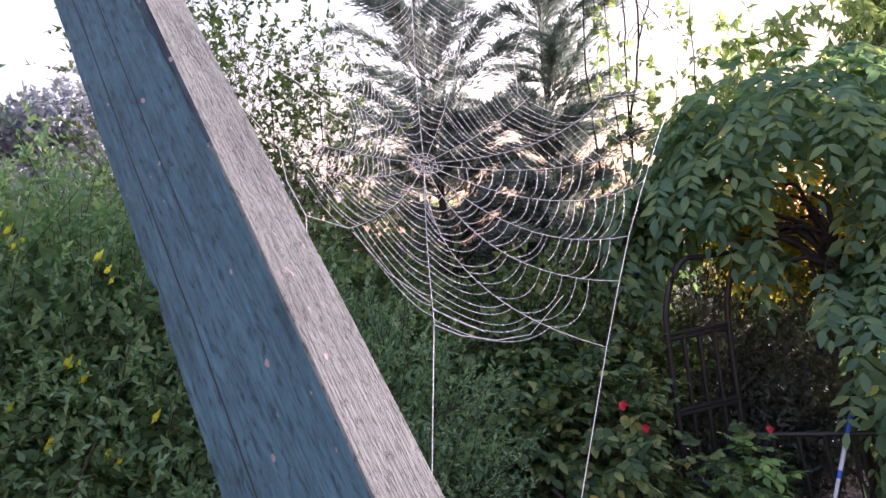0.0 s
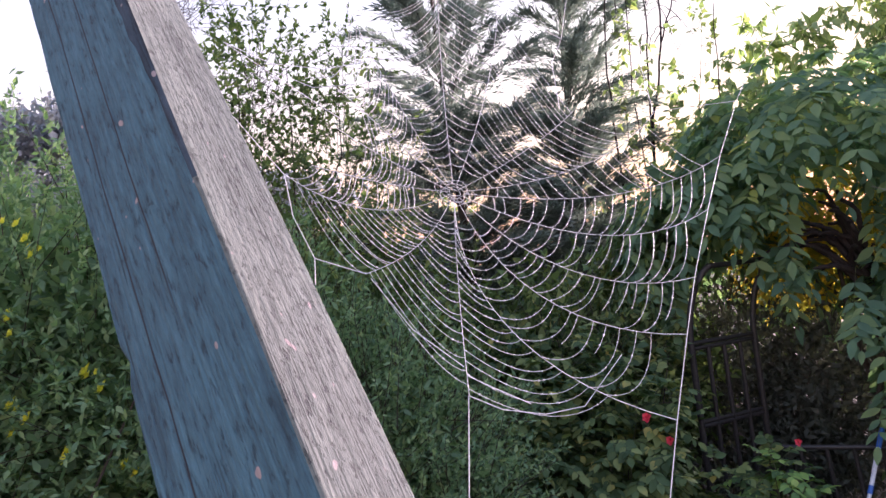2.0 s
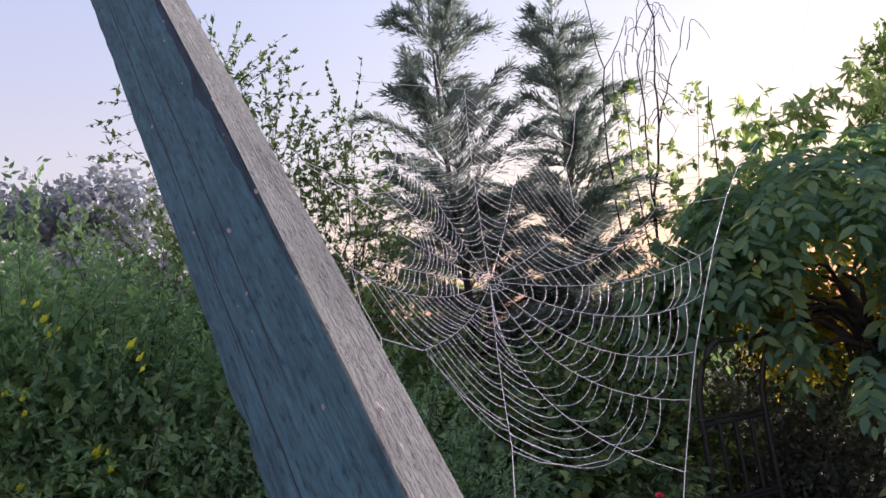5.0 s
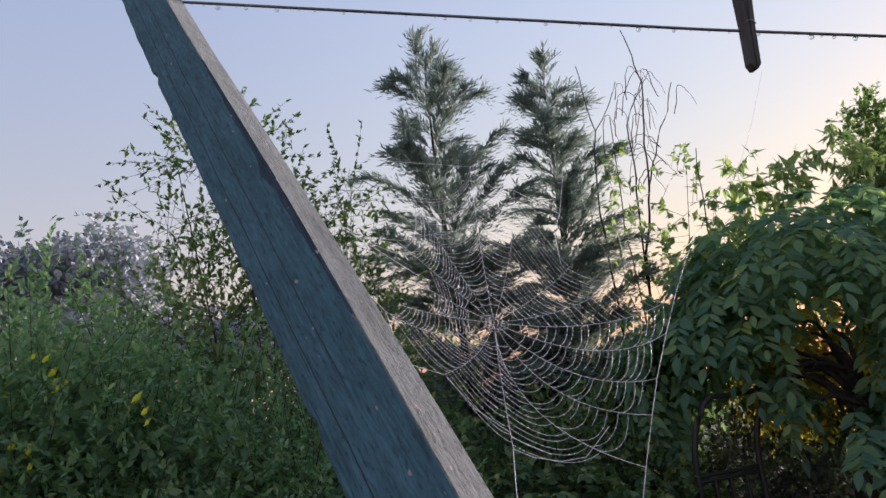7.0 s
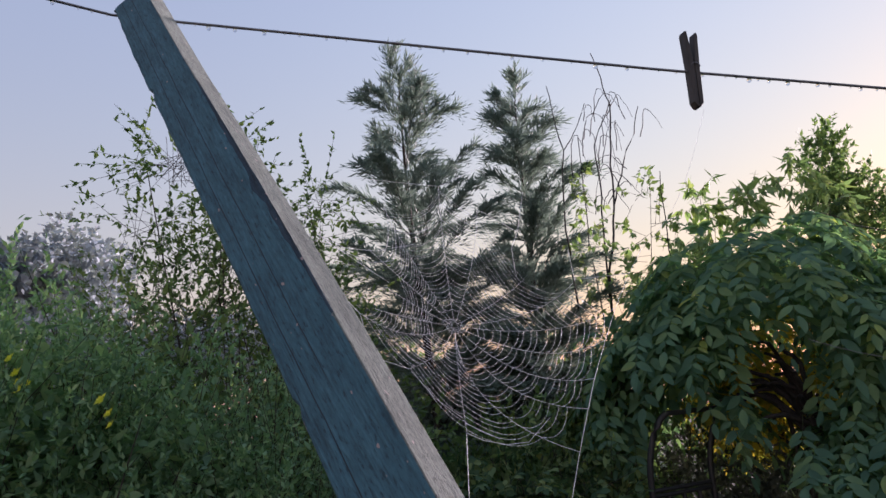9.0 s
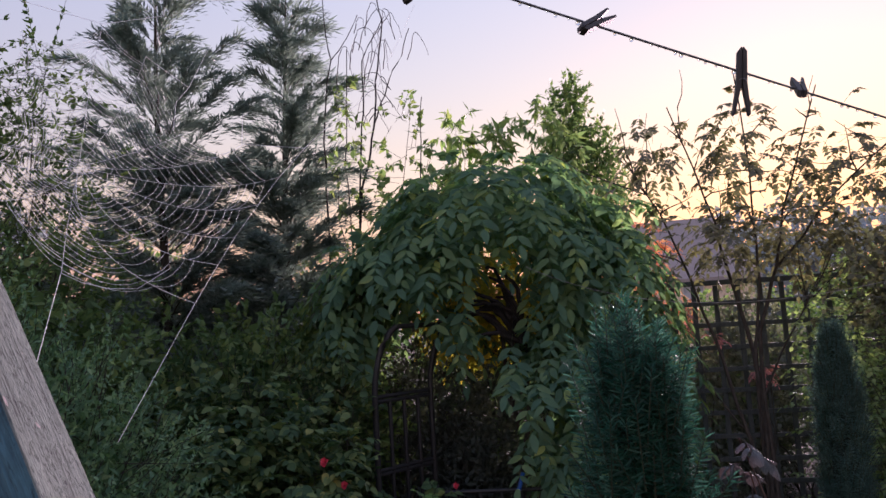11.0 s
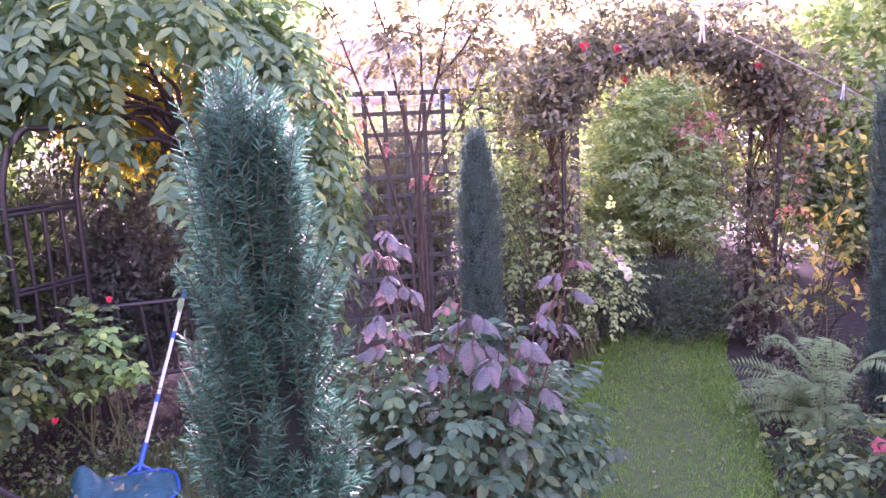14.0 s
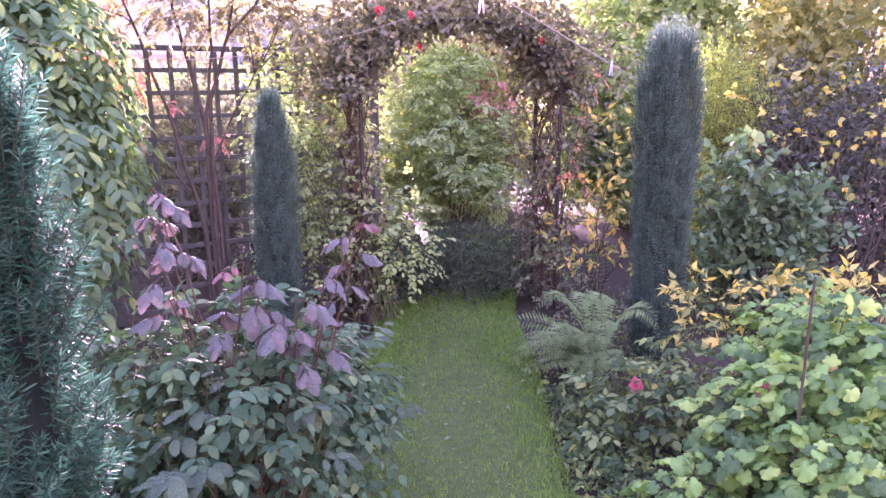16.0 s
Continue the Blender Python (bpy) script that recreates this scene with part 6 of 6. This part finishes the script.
# ---- low growth over the soil ----
def ground_cover(label, spots, count, mat, size=0.03):
    spots = np.asarray(spots, float)
    k = RNG.integers(0, len(spots), count)
    rr, aa = np.sqrt(RNG.random(count)) * spots[k, 2], RNG.random(count) * 2 * np.pi
    P = np.column_stack([spots[k, 0] + np.cos(aa) * rr, spots[k, 1] + np.sin(aa) * rr, 0.01 + 0.09 * RNG.random(count) ** 2])
    D = rand_dirs(count, 0.4)
    tagged(part("ground_cover", blades("ground_cover", P, D, rand_dirs(count, 1.2), size * (0.6 + 0.8 * RNG.random(count)), 0.5), mat), label, "ground cover", kind="stuff")


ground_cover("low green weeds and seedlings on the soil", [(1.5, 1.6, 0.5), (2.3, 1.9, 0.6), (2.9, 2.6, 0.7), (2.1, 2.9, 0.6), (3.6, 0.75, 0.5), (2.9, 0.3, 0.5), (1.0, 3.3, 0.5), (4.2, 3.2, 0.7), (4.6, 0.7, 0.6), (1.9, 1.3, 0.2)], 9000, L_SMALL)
ground_cover("sprawling low rose leaves along the lawn edge", [(2.5, 0.36, 0.17), (2.68, 0.5, 0.16), (2.9, 0.62, 0.16), (2.35, 0.24, 0.17), (3.15, 0.78, 0.16)], 1300, L_ROSE, 0.042)
ground_cover("brown leaf litter on the soil", [(1.3, 3.1, 0.5), (1.6, 3.3, 0.4), (2.4, 2.3, 0.6), (3.7, 0.8, 0.4), (4.4, 1.0, 0.4), (1.0, 2.9, 0.4)], 1500, L_BRONZE)

# ---- fallen leaves ----
n = 90
k = RNG.random(n)
P = np.column_stack([2.3 + 2.2 * k + 0.25 * RNG.normal(size=n), 1.15 + 0.95 * k + 0.22 * RNG.normal(size=n), np.full(n, 0.028)])
tagged(part("fallen_leaves", blades("fallen_leaves", P, rand_dirs(n) * np.array([1, 1, 0.15]), np.tile([0, 0, 1.0], (n, 1)), 0.03, 0.6, ROUND), L_BRONZE), "small brown leaves fallen on the lawn", "fallen leaves", kind="stuff")


# ---- neighbouring house ----
RENDER = plain("pale rendered wall", [(0.3, (0.78, 0.62, 0.50)), (0.7, (0.8, 0.66, 0.54))], 3, 0.9, relief=0.2)
TILES = plain("grey pink roof tile", [(0.3, (0.34, 0.29, 0.28)), (0.7, (0.40, 0.34, 0.325))], 9, 0.85, (1, 1, 4), relief=0.6, dist=0.02)
WHITE = plain("white window frame", [(0.3, (0.75, 0.75, 0.75)), (0.7, (0.82, 0.82, 0.82))], 20, 0.5, relief=0.02)
GLASS = plain("pale blind behind glass", [(0.3, (0.5, 0.58, 0.72)), (0.7, (0.6, 0.68, 0.8))], 4, 0.1, relief=0.02)


def house():
    o = Vector((13.2, 15.2, 0))
    t = thing("house", "pale rendered neighbouring house with a tiled roof", "house", o)
    t.matrix_world = Matrix.Translation(o) @ pose(0, 0, 0, 0, 0, -41)
    # wall with an opening, in four pieces round the window
    for x0, x1, z0, z1 in ((-2.4, -0.3, 0, 2.3), (0.3, 1.5, 0, 2.3), (-0.3, 0.3, 0, 1.65), (-0.3, 0.3, 2.15, 2.3)):
        slat("wall", x0, x1, z0, z1, 0, 0.25, RENDER, t)
    win = slat("window", -0.3, 0.3, 1.65, 2.15, 0.12, 0.14, GLASS, t)
    for x0, x1, z0, z1 in ((-0.3, -0.25, 1.65, 2.15), (0.25, 0.3, 1.65, 2.15), (-0.025, 0.025, 1.7, 2.1), (-0.25, 0.25, 1.65, 1.7), (-0.25, 0.25, 2.1, 2.15)):
        slat("frame", x0, x1, z0, z1, 0.07, 0.118, WHITE, win)
    bm = bmesh.new()
    v = [bm.verts.new(c) for c in ((-2.7, -0.2, 2.3), (1.7, -0.2, 2.3), (0.7, 2.0, 4.15), (-1.6, 2.0, 4.15), (-2.7, -0.2, 2.2), (1.7, -0.2, 2.2), (0.7, 2.0, 4.05), (-1.6, 2.0, 4.05))]
    for f in ((0, 1, 2, 3), (7, 6, 5, 4), (0, 4, 5, 1), (1, 5, 6, 2), (2, 6, 7, 3), (3, 7, 4, 0)):
        bm.faces.new([v[i] for i in f])
    part("roof", bm, TILES, t)


house()

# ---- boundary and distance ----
# far trees, whose haze is only their pale leaf colour
bush("far_woods", "line of pale trees on a far hill, haze in their colour", "woods", (-26, 51, 5), [(-30, 49, 15.4, 6, 5, 2.0), (-25, 52, 16, 3.5, 5, 3.0), (-38, 45, 14, 8, 5, 3), (-16, 56, 9, 8, 5, 3.0), (-27, 51, 10, 8, 5, 5), (-38, 46, 9, 8, 5, 5)], L_FAR_HAZED, 3800, 10, 0.9, 0.38, 0.75, twig_r=0)
bush("far_woods", "belt of pale trees beyond the neighbouring house, haze in their colour", "woods", (34, 30, 0), [(29, 34.5, 2, 5, 5, 4.2), (32.4, 31.3, 2, 4.5, 5, 5.2), (35.5, 27.7, 2, 4.5, 5, 4.4), (38.2, 23.8, 2, 4.5, 5, 5.0), (40.4, 19.7, 2, 4.5, 5, 4.0)], L_FAR_HAZED, 3000, 8, 0.9, 0.36, 0.7, twig_r=0)
HEDGE = [(-4.2, 5.6, 1.3, 1.3), (-2.4, 6.6, 1.4, 1.2), (-0.6, 7.2, 1.4, 0.95), (1.2, 7.3, 1.4, 0.95), (3.2, 7.0, 1.3, 0.95), (5.0, 5.6, 0.9, 0.85), (6.6, 5.2, 1.0, 1.05), (7.7, 3.9, 1.2, 1.45), (8.3, 2.2, 1.2, 1.65), (7.5, 1.3, 0.8, 1.75), (8.2, 0.3, 1.2, 1.8), (7.8, -1.3, 1.2, 1.75)]
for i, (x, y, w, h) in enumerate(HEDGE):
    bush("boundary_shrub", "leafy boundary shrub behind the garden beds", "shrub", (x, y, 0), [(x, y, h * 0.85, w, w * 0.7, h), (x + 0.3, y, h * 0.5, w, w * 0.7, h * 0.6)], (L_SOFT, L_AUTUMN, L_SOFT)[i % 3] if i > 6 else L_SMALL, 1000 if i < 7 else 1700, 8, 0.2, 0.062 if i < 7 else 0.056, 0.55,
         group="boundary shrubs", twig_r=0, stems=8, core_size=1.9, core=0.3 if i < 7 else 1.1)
